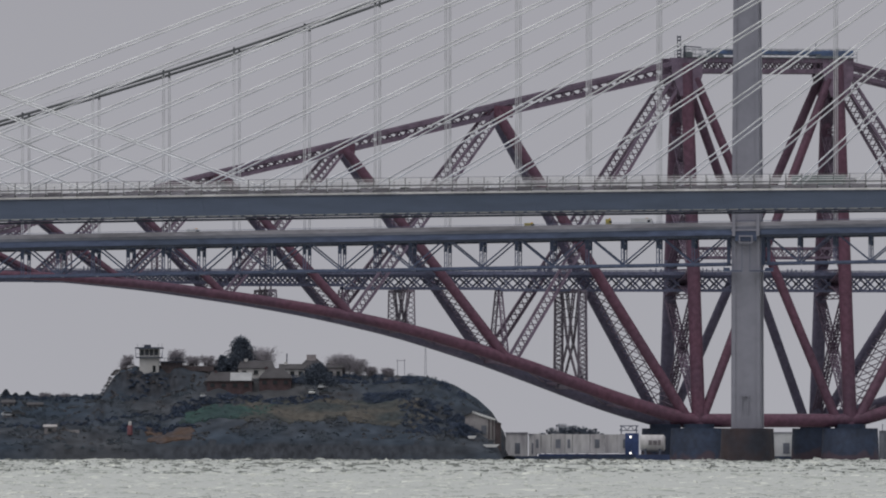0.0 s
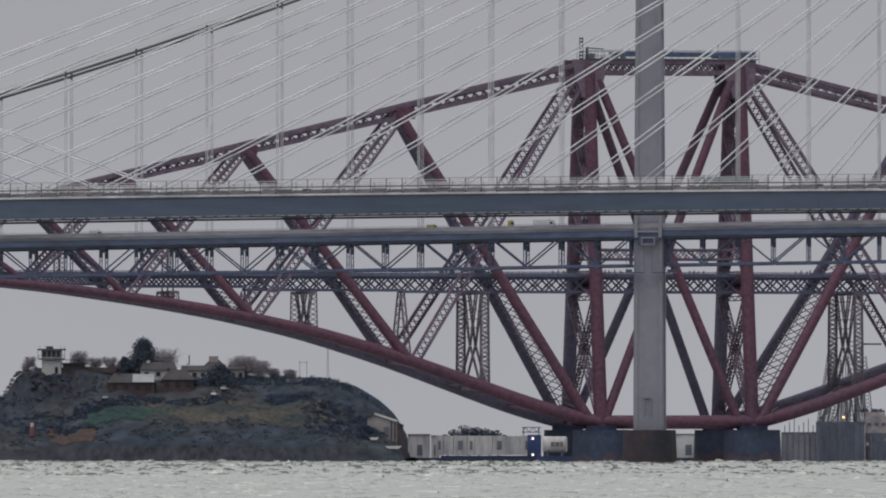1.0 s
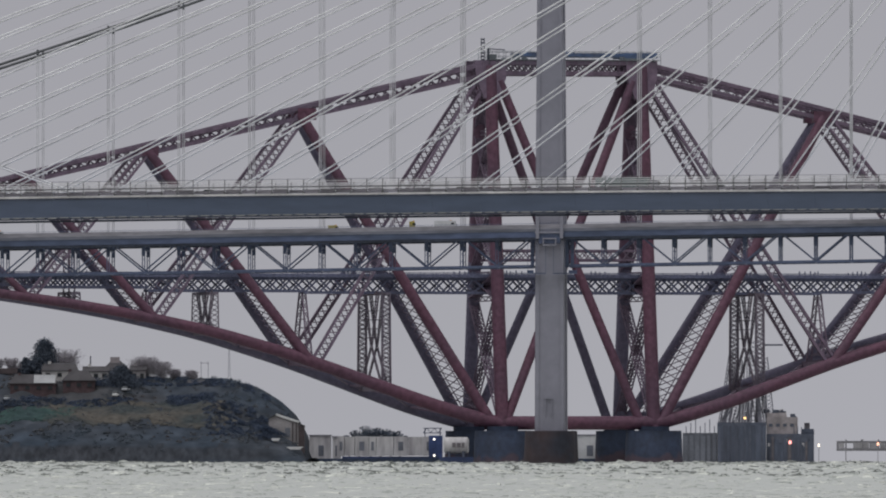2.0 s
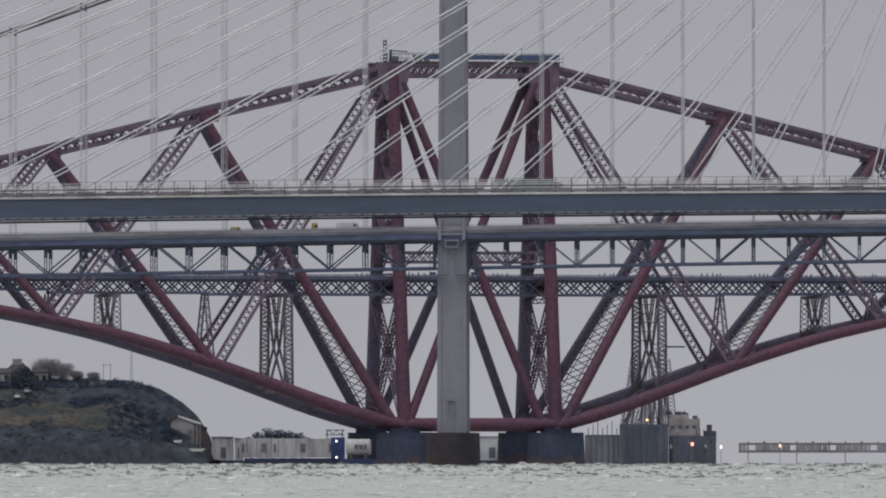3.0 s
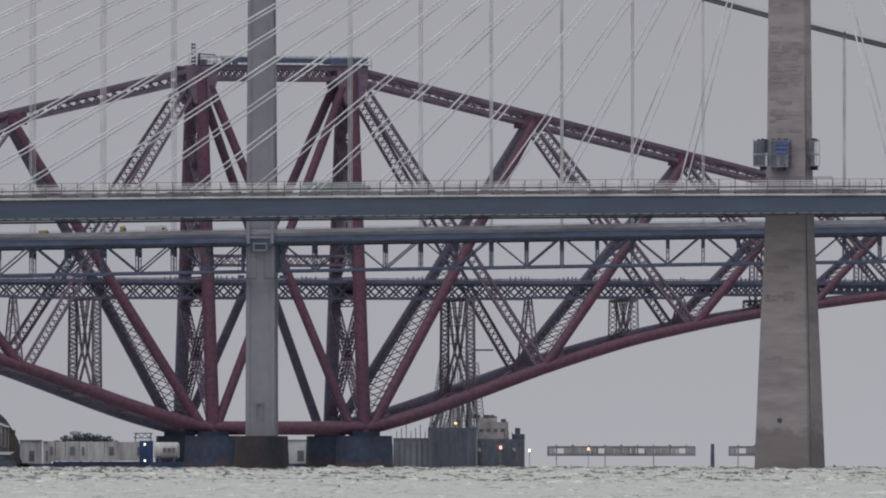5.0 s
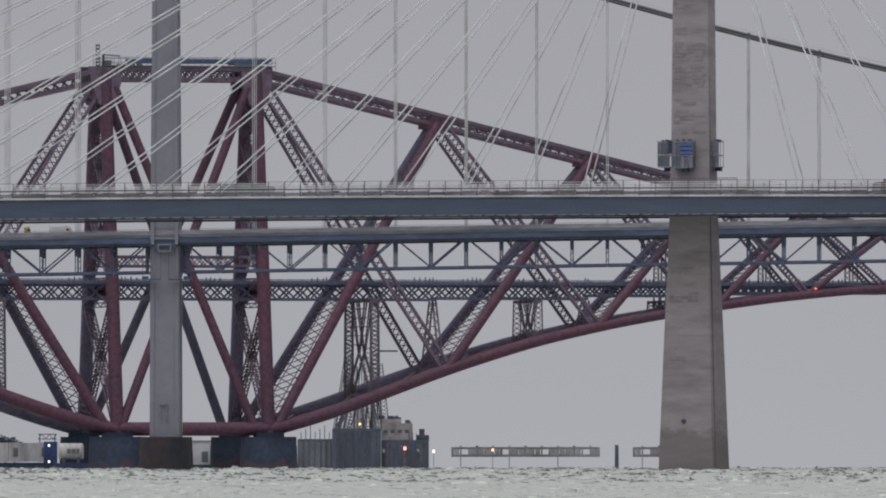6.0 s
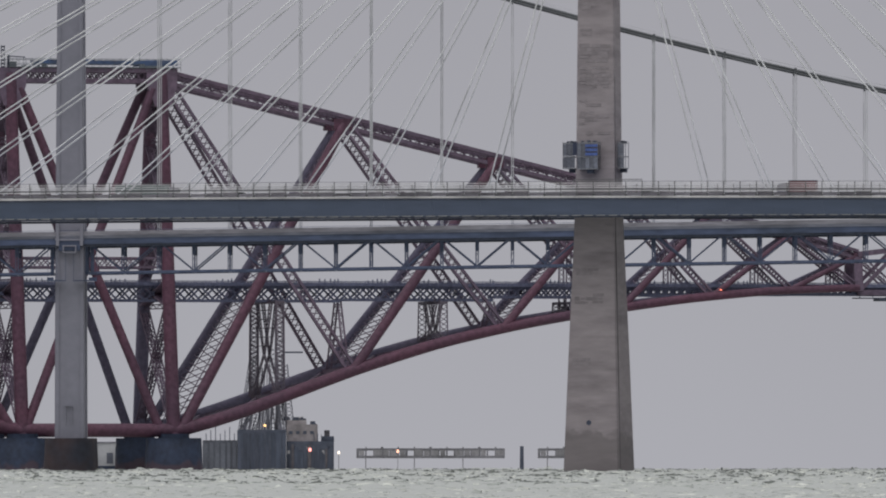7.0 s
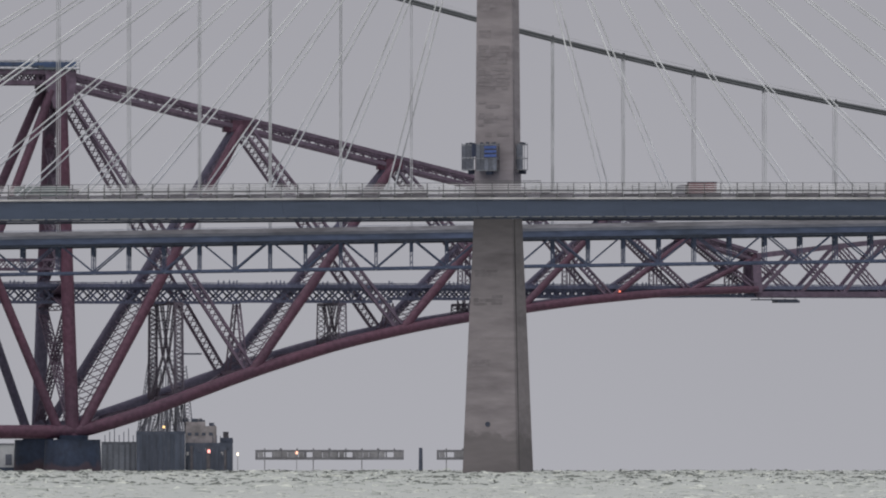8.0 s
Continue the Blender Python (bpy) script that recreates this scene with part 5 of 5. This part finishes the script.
def build_house(x, y, z, w, d, h, roof_h, wall, roof, label, windows=3, chimneys=1, turn=0, hip=0.0):
    ho = thing("house", pose(x, y, z, 0, 0, turn), label, "house")
    part("wall", Geo().box((0, 0, h / 2 - 0.6), (w, d, h + 1.2)), wall, ho)
    g = Geo()
    e = 0.35
    g.v += [(-w / 2 - e, -d / 2 - e, h), (w / 2 + e, -d / 2 - e, h), (w / 2 + e, d / 2 + e, h), (-w / 2 - e, d / 2 + e, h), (-w / 2 - e + hip, 0, h + roof_h), (w / 2 + e - hip, 0, h + roof_h)]
    g.v += [(px, py, pz - 0.18) for px, py, pz in g.v[:4]]
    g.f += [(0, 1, 5, 4), (2, 3, 4, 5), (3, 0, 4), (1, 2, 5), (0, 6, 7, 1), (1, 7, 8, 2), (2, 8, 9, 3), (3, 9, 6, 0), (9, 8, 7, 6)]
    rf = part("roof", g, roof, ho)
    for k in range(chimneys):
        cx = mixf(-w / 2 + 0.8, w / 2 - 0.8, 0.15 if k == 0 else 0.85)
        part("chimney", Geo().box((cx, 0, h + roof_h * 0.85), (0.9, 0.8, 1.7)), wall, rf)
    for k in range(windows):
        wx = mixf(-w / 2, w / 2, (k + 0.5) / windows)
        wi = part("window", Geo().box((wx, -d / 2 - 0.03, h * 0.55), (min(1.3, w / windows * 0.5), 0.1, h * 0.4)), GLASS, ho)
        part("sill", Geo().box((wx, -d / 2 - 0.1, h * 0.55 - h * 0.22), (min(1.6, w / windows * 0.6), 0.2, 0.12)), SLATE, wi)


def build_lookout():
    """White signal station with a glazed upper cabin and a gallery."""
    b = thing("signal_station", pose(-204.2, 4745, 25.6), "white signal tower with dark gallery and flat roof on the cliff", "tower")
    part("tower_wall", Geo().box((0, 0, 2.0), (5.8, 5.4, 5.6)), HARL, b)
    part("gallery", Geo().box((0, 0, 4.8), (7.8, 7.2, 0.35)), DARK, b)
    for k in range(8):
        x = -3.7 + 7.4 * k / 7
        part("baluster", Geo().beam((x, -3.5, 4.8), (x, -3.5, 5.9), 0.1, 0.1), DARK, b)
    part("gallery_rail", Geo().box((0, -3.5, 5.9), (7.6, 0.1, 0.1)), DARK, b)
    cabin = part("cabin", Geo().box((0, 0, 6.2), (6.0, 5.2, 2.6)), HARL, b)
    for x in (-2.1, -0.7, 0.7, 2.1):
        part("window", Geo().box((x, -2.65, 6.35), (1.12, 0.12, 1.8)), GLASS, cabin)
    for x in (-4.0, 4.0):
        part("gallery_post", Geo().beam((x, -3.5, 4.8), (x, -3.5, 7.6), 0.14, 0.14), DARK, b)
    for z in (3.6, 4.6):
        part("landing_rail", Geo().beam((3.0, -2.6, z), (9.6, -2.6, z), 0.12, 0.14, (0, 1, 0)), DARK, b)
    for k in range(6):
        part("landing_post", Geo().beam((3.4 + 1.2 * k, -2.6, 2.4), (3.4 + 1.2 * k, -2.6, 4.6), 0.1, 0.1), DARK, b)
    part("roof", Geo().box((0, 0, 7.65), (8.3, 7.4, 0.45)), DARK, b)
    part("roof_cabin", Geo().box((-0.6, 0, 8.25), (2.0, 2.0, 0.8)), DARK, b)
    for x in (-3.6, -2.0, 2.6, 3.7):
        part("aerial", Geo().beam((x, 0, 7.7), (x, 0, 8.9), 0.09, 0.09), DARK, b)
    part("door", Geo().box((1.5, -2.75, 1.4), (0.9, 0.1, 2.0)), GLASS, b)
    annex = part("annex", Geo().box((6.6, 0.5, 1.7), (6.4, 5, 3.2)), OLD_BRICK, b, "low brick annex with a flat roof")
    part("annex_roof", Geo().box((6.9, 0.5, 3.45), (8.2, 6, 0.3)), DARK, annex)
    part("terrace_wall", Geo().box((14.5, 0, 1.5), (9.5, 3.5, 1.6)), OLD_BRICK, b)


build_lookout()
def build_shore_shed():
    """The pale shed at the foot of the headland, its dark lean-to, and two boats drawn up below it."""
    sh = thing("shed", pose(-103, 4697, 0), "pale shed with a lopsided gable at the foot of the headland", "shed")
    outline = [(-5.6, 3.0), (3.2, 3.0), (3.2, 11.7), (-3.2, 13.9), (-5.6, 12.7)]
    part("wall", shell(outline, 0, 10), CREAM, sh)
    part("roof", Geo().beam((-3.4, 5, 14.05), (3.5, 5, 11.75), 10.8, 0.22, (0, 1, 0)), METAL_ROOF, sh)
    part("roof", Geo().beam((-5.9, 5, 12.65), (-3.2, 5, 14.05), 10.8, 0.22, (0, 1, 0)), SLATE, sh)
    part("edge_board", Geo().beam((-3.5, -0.45, 14.0), (3.3, -0.45, 11.75), 0.12, 0.6, (0, 1, 0)), WHITE_PAINT, sh, "white painted edge board of the shed roof")
    for x in (1.5, 2.6):
        part("wall_post", Geo().beam((x, -0.1, 6.0), (x, -0.1, 11.6), 0.35, 0.2, (1, 0, 0)), OLD_BRICK, sh)
    part("door", Geo().box((0.0, -0.06, 8.6), (1.5, 0.12, 2.8)), HAZE_GREY, sh)
    an = thing("lean_to", pose(-98.9, 4697, 3.0), "dark brick lean-to against the pale shed", "shed")
    part("wall", Geo().box((0, 3, 3.6), (1.7, 6, 8.4)), OLD_BRICK, an)
    part("roof", Geo().beam((-0.9, 3, 8.5), (1.0, 3, 7.4), 6.4, 0.2, (0, 1, 0)), SLATE, an)
    for x, long, label in ((-106.2, 1.0, "small white dinghy drawn up on the shore"), (-100.6, 1.9, "long white boat drawn up below the shed")):
        bt = thing("dinghy", pose(x, 4681, hill_z(x, 4681) + 0.3), label, "boat")
        part("hull", shell([(-1.2 * long, 0.35), (-0.9 * long, 0.0), (0.8 * long, 0.0), (1.4 * long, 0.85), (-1.2 * long, 0.8)], -0.8, 0.8), WHITE_PAINT, bt)
        part("thwart", Geo().box((0, 0, 0.8), (0.25, 1.3, 0.06)), BARK, bt)


build_house(-179.6, 4731, 20.6, 13.5, 7, 2.7, 2.7, BRICK, SLATE, "red brick bungalow with grey roof on the headland", 4, 1, 0, 1.5)
solo("roof_panel", Geo().beam((-176.2, 4727.2, 23.4), (-176.2, 4730.6, 25.8), 6.4, 0.12, (1, 0, 0)), METAL_ROOF, Matrix(), "pale metal sheet lying on the bungalow roof", "roof sheet")
build_house(-172.2, 4745, 24.5, 10.5, 6, 2.7, 2.3, HARL, SLATE, "white harled cottage with grey slate roof", 3, 1, 0, 1.0)
build_house(-166.0, 4733, 21.4, 9.5, 7, 2.8, 3.0, BRICK, SLATE, "brick house with a hipped slate roof", 3, 1, 0, 2.6)
build_house(-161.4, 4747, 24.2, 7.5, 6, 2.8, 1.5, HARL, SLATE, "white cottage beside the big house", 3, 1)
build_house(-155.6, 4750, 24.0, 9.6, 8, 2.6, 3.6, BRICK, SLATE, "large house with a steep slate roof and chimney", 3, 0, 0, 3.8)
solo("chimney", Geo().box((-155.9, 4750, 30.3), (2.8, 1.6, 2.0)), DAMP, Matrix(), "broad grey chimney stack on the big house", "chimney")
build_house(-148.8, 4749, 23.2, 4.4, 6, 4.2, 1.4, CREAM, SLATE, "pinkish house among bare trees", 2, 1)
build_house(-131.4, 4746, 21.6, 4.6, 5, 1.9, 0.9, CREAM, SLATE, "low pale cottage behind the hedges", 2, 0)
build_house(-246.0, 4736, 14.9, 3.6, 5, 2.0, 0.9, CREAM, SLATE, "low cream cottage among dark trees near the shore road", 2, 0)
build_house(-238.0, 4736, 14.6, 4.4, 5, 1.7, 0.7, CREAM, SLATE, "low cream bungalow near the shore road", 3, 0)
build_house(-231.2, 4690, 7.4, 3.4, 4, 2.2, 0.7, CREAM, CREAM, "small ruined cream hut above the shore", 1, 0)
solo("garden_wall", Geo().box((-225.6, 4688, 7.9), (6.2, 0.5, 1.5)), CREAM, Matrix(), "low broken cream wall beside the ruined hut", "wall")
build_shore_shed()
for x, y, pm, turn in ((-151.8, 4728, SILVER_CAR, 75), (-154.6, 4718, WHITE_PAINT, 85), (-150.6, 4718, DARK_CAR, 10), (-187.0, 4718, SILVER_CAR, 88), (-245.0, 4716, SILVER_CAR, 20), (-242.0, 4716, DARK_CAR, 5)):
    build_car(pose(x, y, hill_z(x, y) + 0.25, 0, 0, turn), pm, {WHITE_PAINT: "white", SILVER_CAR: "silver"}.get(pm, "dark") + " car parked among the houses")


def build_masts():
    m = thing("mast", pose(-129.2, 4751, 24.5), "twin poles with a crossbar on the headland", "mast")
    for x in (-0.9, 1.2):
        part("pole", Geo().beam((x, 0, -0.5), (x, 0, 5.4), 0.14, 0.14), HAZE_GREY, m)
    part("crossbar", Geo().beam((-1.2, 0, 5.0), (1.5, 0, 5.0), 0.12, 0.12), HAZE_GREY, m)
    m = thing("mast", pose(-121.7, 4751, 24.6), "slender latticed radio mast on the headland", "mast")
    part("lattice_shaft", Geo().ladder((0, 0, -0.5), (0, 0, 8.8), 0.7, 0.25, (1, 0, 0), 0.09, 0.06, 14), HAZE_GREY, m)
    m = thing("chimney_pole", pose(-163.2, 4749, 25), "thin dark flue pole among the houses", "pole")
    part("pole", Geo().beam((0, 0, -0.3), (0, 0, 6.6), 0.35, 0.35), DARK, m)
    m = thing("beacon", pose(-207.2, 4680, 8.2), "small red and white shore beacon", "beacon")
    part("base", Geo().tube([(0, 0, -1), (0, 0, 1.8)], [0.8, 0.7], 10), RED_VAN, m)
    part("lantern", Geo().tube([(0, 0, 1.8), (0, 0, 2.7), (0, 0, 3.0)], [0.5, 0.5, 0.1], 10), HARL, m)


build_masts()


# ---------------------------------------------------------------- far waterfront
FAR_Y = 4710.0


def far_x(k):
    return (k - 1472) * FAR_Y / FOCAL


def build_quay():
    """Moored white barge, sheds and tank along the far shore."""
    b = thing("moored_barge", pose(far_x(1040), FAR_Y, 0), "long white accommodation barge moored behind the bridge", "barge")
    part("hull", Geo().box((0, 0, 0.6), (29, 9, 1.8)), NAVY, b)
    rng = random.Random(2)
    x = -16.0
    while x < 11:
        w = rng.choice((2.2, 3.0, 4.2, 5.2))
        mod = part("cabin_module", Geo().box((x + w / 2, 0, 4.55), (w - 0.18, 8, 6.0 - rng.uniform(0, 0.5))), PALE, b, "pale cabin module")
        if rng.random() < 0.6:
            part("doorway", Geo().box((x + w / 2, -4.03, 4.6), (w * 0.35, 0.12, 2.6)), HAZE_GREY, mod)
        x += w
    part("wheelhouse", Geo().box((13.2, 0, 4.4), (4.0, 8.8, 6.6)), BLUE_CABIN, b, "deep blue wheelhouse")
    for z in (3.0, 6.6):
        part("lamp", Geo().box((12.8, -4.5, z - 1.2 * (z < 4)), (0.55, 0.2, 0.6)), LAMP_WHITE, b)
    part("gantry", Geo().ladder((9.5, 0, 9.2), (15, 0, 9.2), 1.4, 1.4, (0, 0, 1), 0.25, 0.2, 5), RIG_GREY, b)
    for gx in (10, 14.5):
        part("gantry_leg", Geo().beam((gx, 0, 7.2), (gx, 0, 9.9), 0.3, 0.3), RIG_GREY, b)
    t = thing("floating_tank", pose(-49.7, 4400, 0), "pale rounded tank on a dark moored pontoon before the piers", "tank")
    part("shell", Geo().tube([(-3.5, 0, 4.6), (-3.1, 0, 4.6), (3.1, 0, 4.6), (3.5, 0, 4.6)], [1.7, 2.3, 2.3, 1.7], 24), PALE, t, "", True)
    for x, w, h in ((-0.6, 1.0, 1.3), (0.7, 1.1, 1.2), (1.9, 0.8, 1.4)):
        part("lettering_bar", Geo().box((x, -2.3, 4.7), (w, 0.08, h)), RUSTY_PLATE, t)
    for x in (-2, 2):
        part("cradle", Geo().box((x, 0, 1.7), (0.6, 3.4, 2.6)), RIG_GREY, t)
    part("pontoon", Geo().box((0, 0, 0.2), (9.5, 5.0, 2.4)), NAVY, t)
    for ka, kb, za, zb in ((893, 931, 1.2, 7.8), (934, 946, 1.0, 7.4), (1250, 1288, 0.5, 7.8), (1366, 1412, 0.5, 7.9)):
        sh = thing("shed", pose(far_x((ka + kb) / 2), FAR_Y + 20, 0), "pale grey clad shed on the far quay", "shed", "sheds on the far quay")
        w = (kb - ka) * FAR_Y / FOCAL
        part("wall", Geo().box((0, 0, (za + zb) / 2 - 0.5), (w, 8, zb - za + 1.0)), PALE if ka < 1000 else WHITE_PAINT, sh)
        part("roof", Geo().box((0, 0, zb + 0.06), (w + 0.4, 8.6, 0.25)), FASCIA, sh)
        part("doorway", Geo().box((w * 0.05, -4.03, 3.2), (w * 0.25, 0.1, 3.2)), HAZE_GREY, sh)
    for k, (c, top, r) in enumerate(((962, 8.6, 1.8), (980, 10.3, 2.2), (1000, 11.6, 2.6), (1018, 11.0, 2.4), (1036, 10.6, 2.4), (1052, 9.0, 1.8), (945, 8.0, 1.4))):
        tr = thing("tree", pose(far_x(c), FAR_Y + 34, 0.0), "dark tree behind the far quay", "tree", "trees behind the quay")
        part("trunk", Geo().tube([(0, 0, -0.5), (0, 0, top * 0.6)], [0.3, 0.12], 8), BARK, tr)
        spots = [((0.8 * math.cos(a) * r, 0.8 * math.sin(a) * r, top * q), r * 0.8) for a, q in ((0, 0.75), (1.2, 0.6), (2.4, 0.8), (3.6, 0.62), (4.8, 0.72), (5.7, 0.5))]
        part("crown", clumps(spots, 0.32, 150, 0.7, 70 + k), LEAF_DARK, tr)
    solo("quay", Geo().box((far_x(1150), FAR_Y + 18, 0.3), (95, 60, 1.2)), GRANITE, Matrix(), "low dark stone quay on the far shore", "quay", "", "structure")


LAMP_WHITE = glow("white_deck_lamp", (1.0, 0.95, 0.85), 1.6)
LAMP_WARM = glow("warm_deck_lamp", (1.0, 0.62, 0.25), 1.6)
LAMP_ORANGE = glow("orange_deck_lamp", (1.0, 0.50, 0.34), 1.6)
LAMP_CREAM = glow("creamy_jetty_lamp", (1.0, 0.86, 0.68), 1.6)
LAMP_ROSE = glow("rosy_deck_lamp", (1.0, 0.40, 0.36), 1.6)
LAMP_RED = glow("red_navigation_lamp", (1.0, 0.22, 0.12), 1.6)
build_quay()


def build_rig():
    """Moored works barge with lattice towers and a stepped deckhouse."""
    r = thing("works_barge", pose(far_x(1660), FAR_Y, 0), "dark works barge with lattice towers and stepped cream deckhouse", "barge")
    part("hull", Geo().box((0, 0, 5.6), (14.4, 16, 12.0)), RIG_GREY, r, "dark slab-sided hull")
    part("side_pontoon", Geo().box((-12.4, 0, 4.0), (10.2, 12, 9.0)), SIDE_PLATE, r)
    for k in range(6):
        part("side_plate", Geo().box((-16.6 + 1.7 * k, -6.05, 3.6 + 0.25 * (k % 3)), (0.9 + 0.15 * (k * 5 % 4), 0.12, 8.0)), HAZE_GREY, r)
    part("stern", Geo().box((14.4, 0, 4.0), (14.0, 12, 8.4)), RIG_GREY, r)
    part("deckhouse", Geo().box((12.0, 0, 10.6), (9.2, 8, 5.2)), DECKHOUSE, r, "stepped cream deckhouse")
    part("upper_deckhouse", Geo().box((10.4, 0, 13.6), (5.8, 7, 1.8)), DECKHOUSE, r)
    part("afterdeck", Geo().box((19.6, 0, 6.4), (3.6, 9, 6.6)), RIG_GREY, r)
    for x, y, za, zb, w in ((-5.2, -4, 11.5, 33, 2.6), (-2.2, 2, 11.5, 30, 2.4), (0.6, -2, 11.5, 24, 2.4), (3.4, -3, 11.5, 36, 2.6), (6.2, 2, 11.5, 34, 2.4), (8.6, -1, 11.0, 31, 1.8)):
        for o in (-1.2, 1.2):
            part("lattice_tower", Geo().ladder((x, y + o, za), (x * 0.7 + 1.0, y + o, zb), w * 1.3, w * 0.7, (1, 0, 0), 0.24, 0.15, 18, True), RIG_STEEL, r)
    rng = random.Random(31)
    for k in range(9):
        x = -6.6 + 1.65 * k
        part("hull_plate", Geo().box((x, -8.05, 5.4 + rng.uniform(-0.4, 0.2)), (rng.uniform(0.7, 1.5), 0.12, 11.0)), RIG_PLATE, r)
    for k in range(12):
        x, w, h = rng.uniform(7, 21), rng.uniform(0.6, 2.2), rng.uniform(0.4, 1.2)
        z = 14.4 if x < 12.5 else (13.0 if x < 15.8 else 8.0)
        part("deck_locker", Geo().box((x, rng.uniform(-4, 2), z + h / 2), (w, 1.4, h)), RIG_PLATE if k % 3 else CREAM, r)
    for k in range(8):
        x = 8 + 1.7 * k
        part("port", Geo().box((x, -6.04, 5.0 + (k % 2) * 1.2), (0.7, 0.1, 1.0)), DARK if k % 3 else PALE, r)
    for k in range(4):
        part("cabin_window", Geo().box((8.6 + 2.1 * k, -4.05, 10.8), (1.1, 0.1, 0.9)), RIG_GREY, r)
    for k in range(60):
        x = rng.uniform(-7.0, 9)
        part("guy_pole", Geo().beam((x, rng.uniform(-6, 6), 11.4), (x * 0.7 + 1.0 + rng.uniform(-0.8, 0.8), rng.uniform(-4, 4), rng.uniform(14, 33)), 0.24, 0.24), RIG_STEEL, r)
    for k in range(11):
        x, w, h = 7.9 + 1.25 * k, rng.uniform(0.6, 1.3), rng.uniform(4.0, 7.2)
        part("stern_plate", Geo().box((x, -6.08, h / 2 + 0.2), (w, 0.1, h)), RUSTY_PLATE if k % 4 == 1 else RIG_PLATE, r)
    for k in range(6):
        part("stern_rail_post", Geo().beam((15.5 + 1.1 * k, -5, 8.0), (15.5 + 1.1 * k, -5, 10.6 - 0.2 * k), 0.22, 0.22), RIG_GREY, r)
    part("funnel", Geo().box((19.4, 0, 10.2), (1.6, 1.6, 2.6)), RUSTY_PLATE, r)
    part("jib", Geo().beam((6.5, -3, 34.6), (12.2, -3, 34.6), 0.3, 0.5), RIG_GREY, r)
    for k in range(7):
        part("deck_post", Geo().beam((-16.5 + k * 1.4, -5, 8.4), (-16.5 + k * 1.4, -5, 10.5 + (k % 3)), 0.25, 0.25), HAZE_GREY, r)
    part("lamp", Geo().box((0.9, -8.2, 12.9), (0.7, 0.2, 0.6)), LAMP_WARM, r)
    part("lamp", Geo().box((14.3, -6.2, 5.7), (0.8, 0.2, 1.0)), LAMP_ROSE, r)


# These barge colours are paler and bluer for painted haze.
RIG_STEEL = material("hazy_lattice_steel", (0.19, 0.19, 0.225), 0.7, spread=0.2)
DECKHOUSE = material("dingy_cream_deckhouse", (0.36, 0.325, 0.335), 0.7, spread=0.12, fine=0.9, coarse=0.3)
SIDE_PLATE = material("hazy_pontoon_plate", (0.115, 0.12, 0.145), 0.75, spread=0.25, fine=0.8, coarse=0.2)
RIG_PLATE = material("streaked_hull_plate", (0.088, 0.098, 0.134), 0.7, spread=0.3, fine=0.8, coarse=0.3, tint=(0.062, 0.074, 0.104), stretch=(1, 1, 0.2), piece=0.25)
build_rig()


def build_jetty():
    for ka, kb in ((1830, 2088), (2151, 2240)):
        j = thing("jetty", pose(far_x(ka) * (FAR_Y + 150) / FAR_Y, FAR_Y + 150, 0), "grey timber jetty on thin piles across the water", "jetty", "far jetties")
        w = (kb - ka) * (FAR_Y + 150) / FOCAL
        part("deck", Geo().box((w / 2, 0, 5.9), (w, 3.2, 0.7)), JETTY_GREY, j)
        part("fender", Geo().box((w / 2, -2, 3.6), (w, 0.3, 0.8)), JETTY_GREY, j)
        n = int(w / 2.4)
        for k in range(n + 1):
            part("support_post", Geo().beam((w * k / n, -1.6, 3.2), (w * k / n, -1.6, 6.2 + 0.5 * (k % 2)), 0.45 + 0.35 * (k % 3 == 0), 0.3, (1, 0, 0)), JETTY_GREY, j)
        for k in range(1, n, 6):
            part("pile", Geo().tube([(w * k / n, 0, -1), (w * k / n, 0, 5.7)], 0.13, 8), JETTY_PALE, j)
        for k in range(n):
            if k % 5 != 1:
                part("panel", Geo().box((w * (k + 0.5) / n, -1.75, 4.8), (w / n * (0.6 + 0.1 * (k * 7 % 5)), 0.15, 1.5 + 0.2 * (k * 5 % 4))), JETTY_PALE, j)
    d = thing("dolphin", pose(far_x(2120.5) * (FAR_Y + 150) / FAR_Y, FAR_Y + 150, 0), "single dark mooring post standing in the water", "post")
    part("post", Geo().tube([(0, 0, -1), (0, 0, 6.9)], [0.65, 0.55], 12), RIG_GREY, d)
    for k, z, glass in ((1796.5, 4.8, LAMP_CREAM), (1901, 5.2, LAMP_ORANGE)):
        lp = thing("jetty_lamp", pose(far_x(k) * (FAR_Y + 140) / FAR_Y, FAR_Y + 140, 0), ("creamy" if glass is LAMP_CREAM else "orange") + " lamp on a thin post at the jetty", "lamp", "jetty lamps")
        part("post", Geo().beam((0, 0, -1), (0, 0, z), 0.18, 0.18), JETTY_GREY, lp)
        part("lantern", Geo().tube([(0, 0, z - 0.3), (0, 0, z + 0.6)], [0.34, 0.26], 10), glass, lp)
    lp = thing("signal_lamp", pose(-21.0, 4484, BASE, 0, 0, 15.5), "small red navigation lamp on the railway bridge", "lamp")
    part("lantern", Geo().box((186.6, -9.6, 40.2), (0.5, 0.4, 0.35)), LAMP_RED, lp)


# Light greys put the haze over the far jetty into its colour.
JETTY_GREY = material("hazy_jetty_timber", (0.235, 0.23, 0.25), 0.85, spread=0.2, piece=0.12)
JETTY_PALE = material("pale_jetty_panel", (0.33, 0.32, 0.335), 0.85, spread=0.2, piece=0.1)
build_jetty()
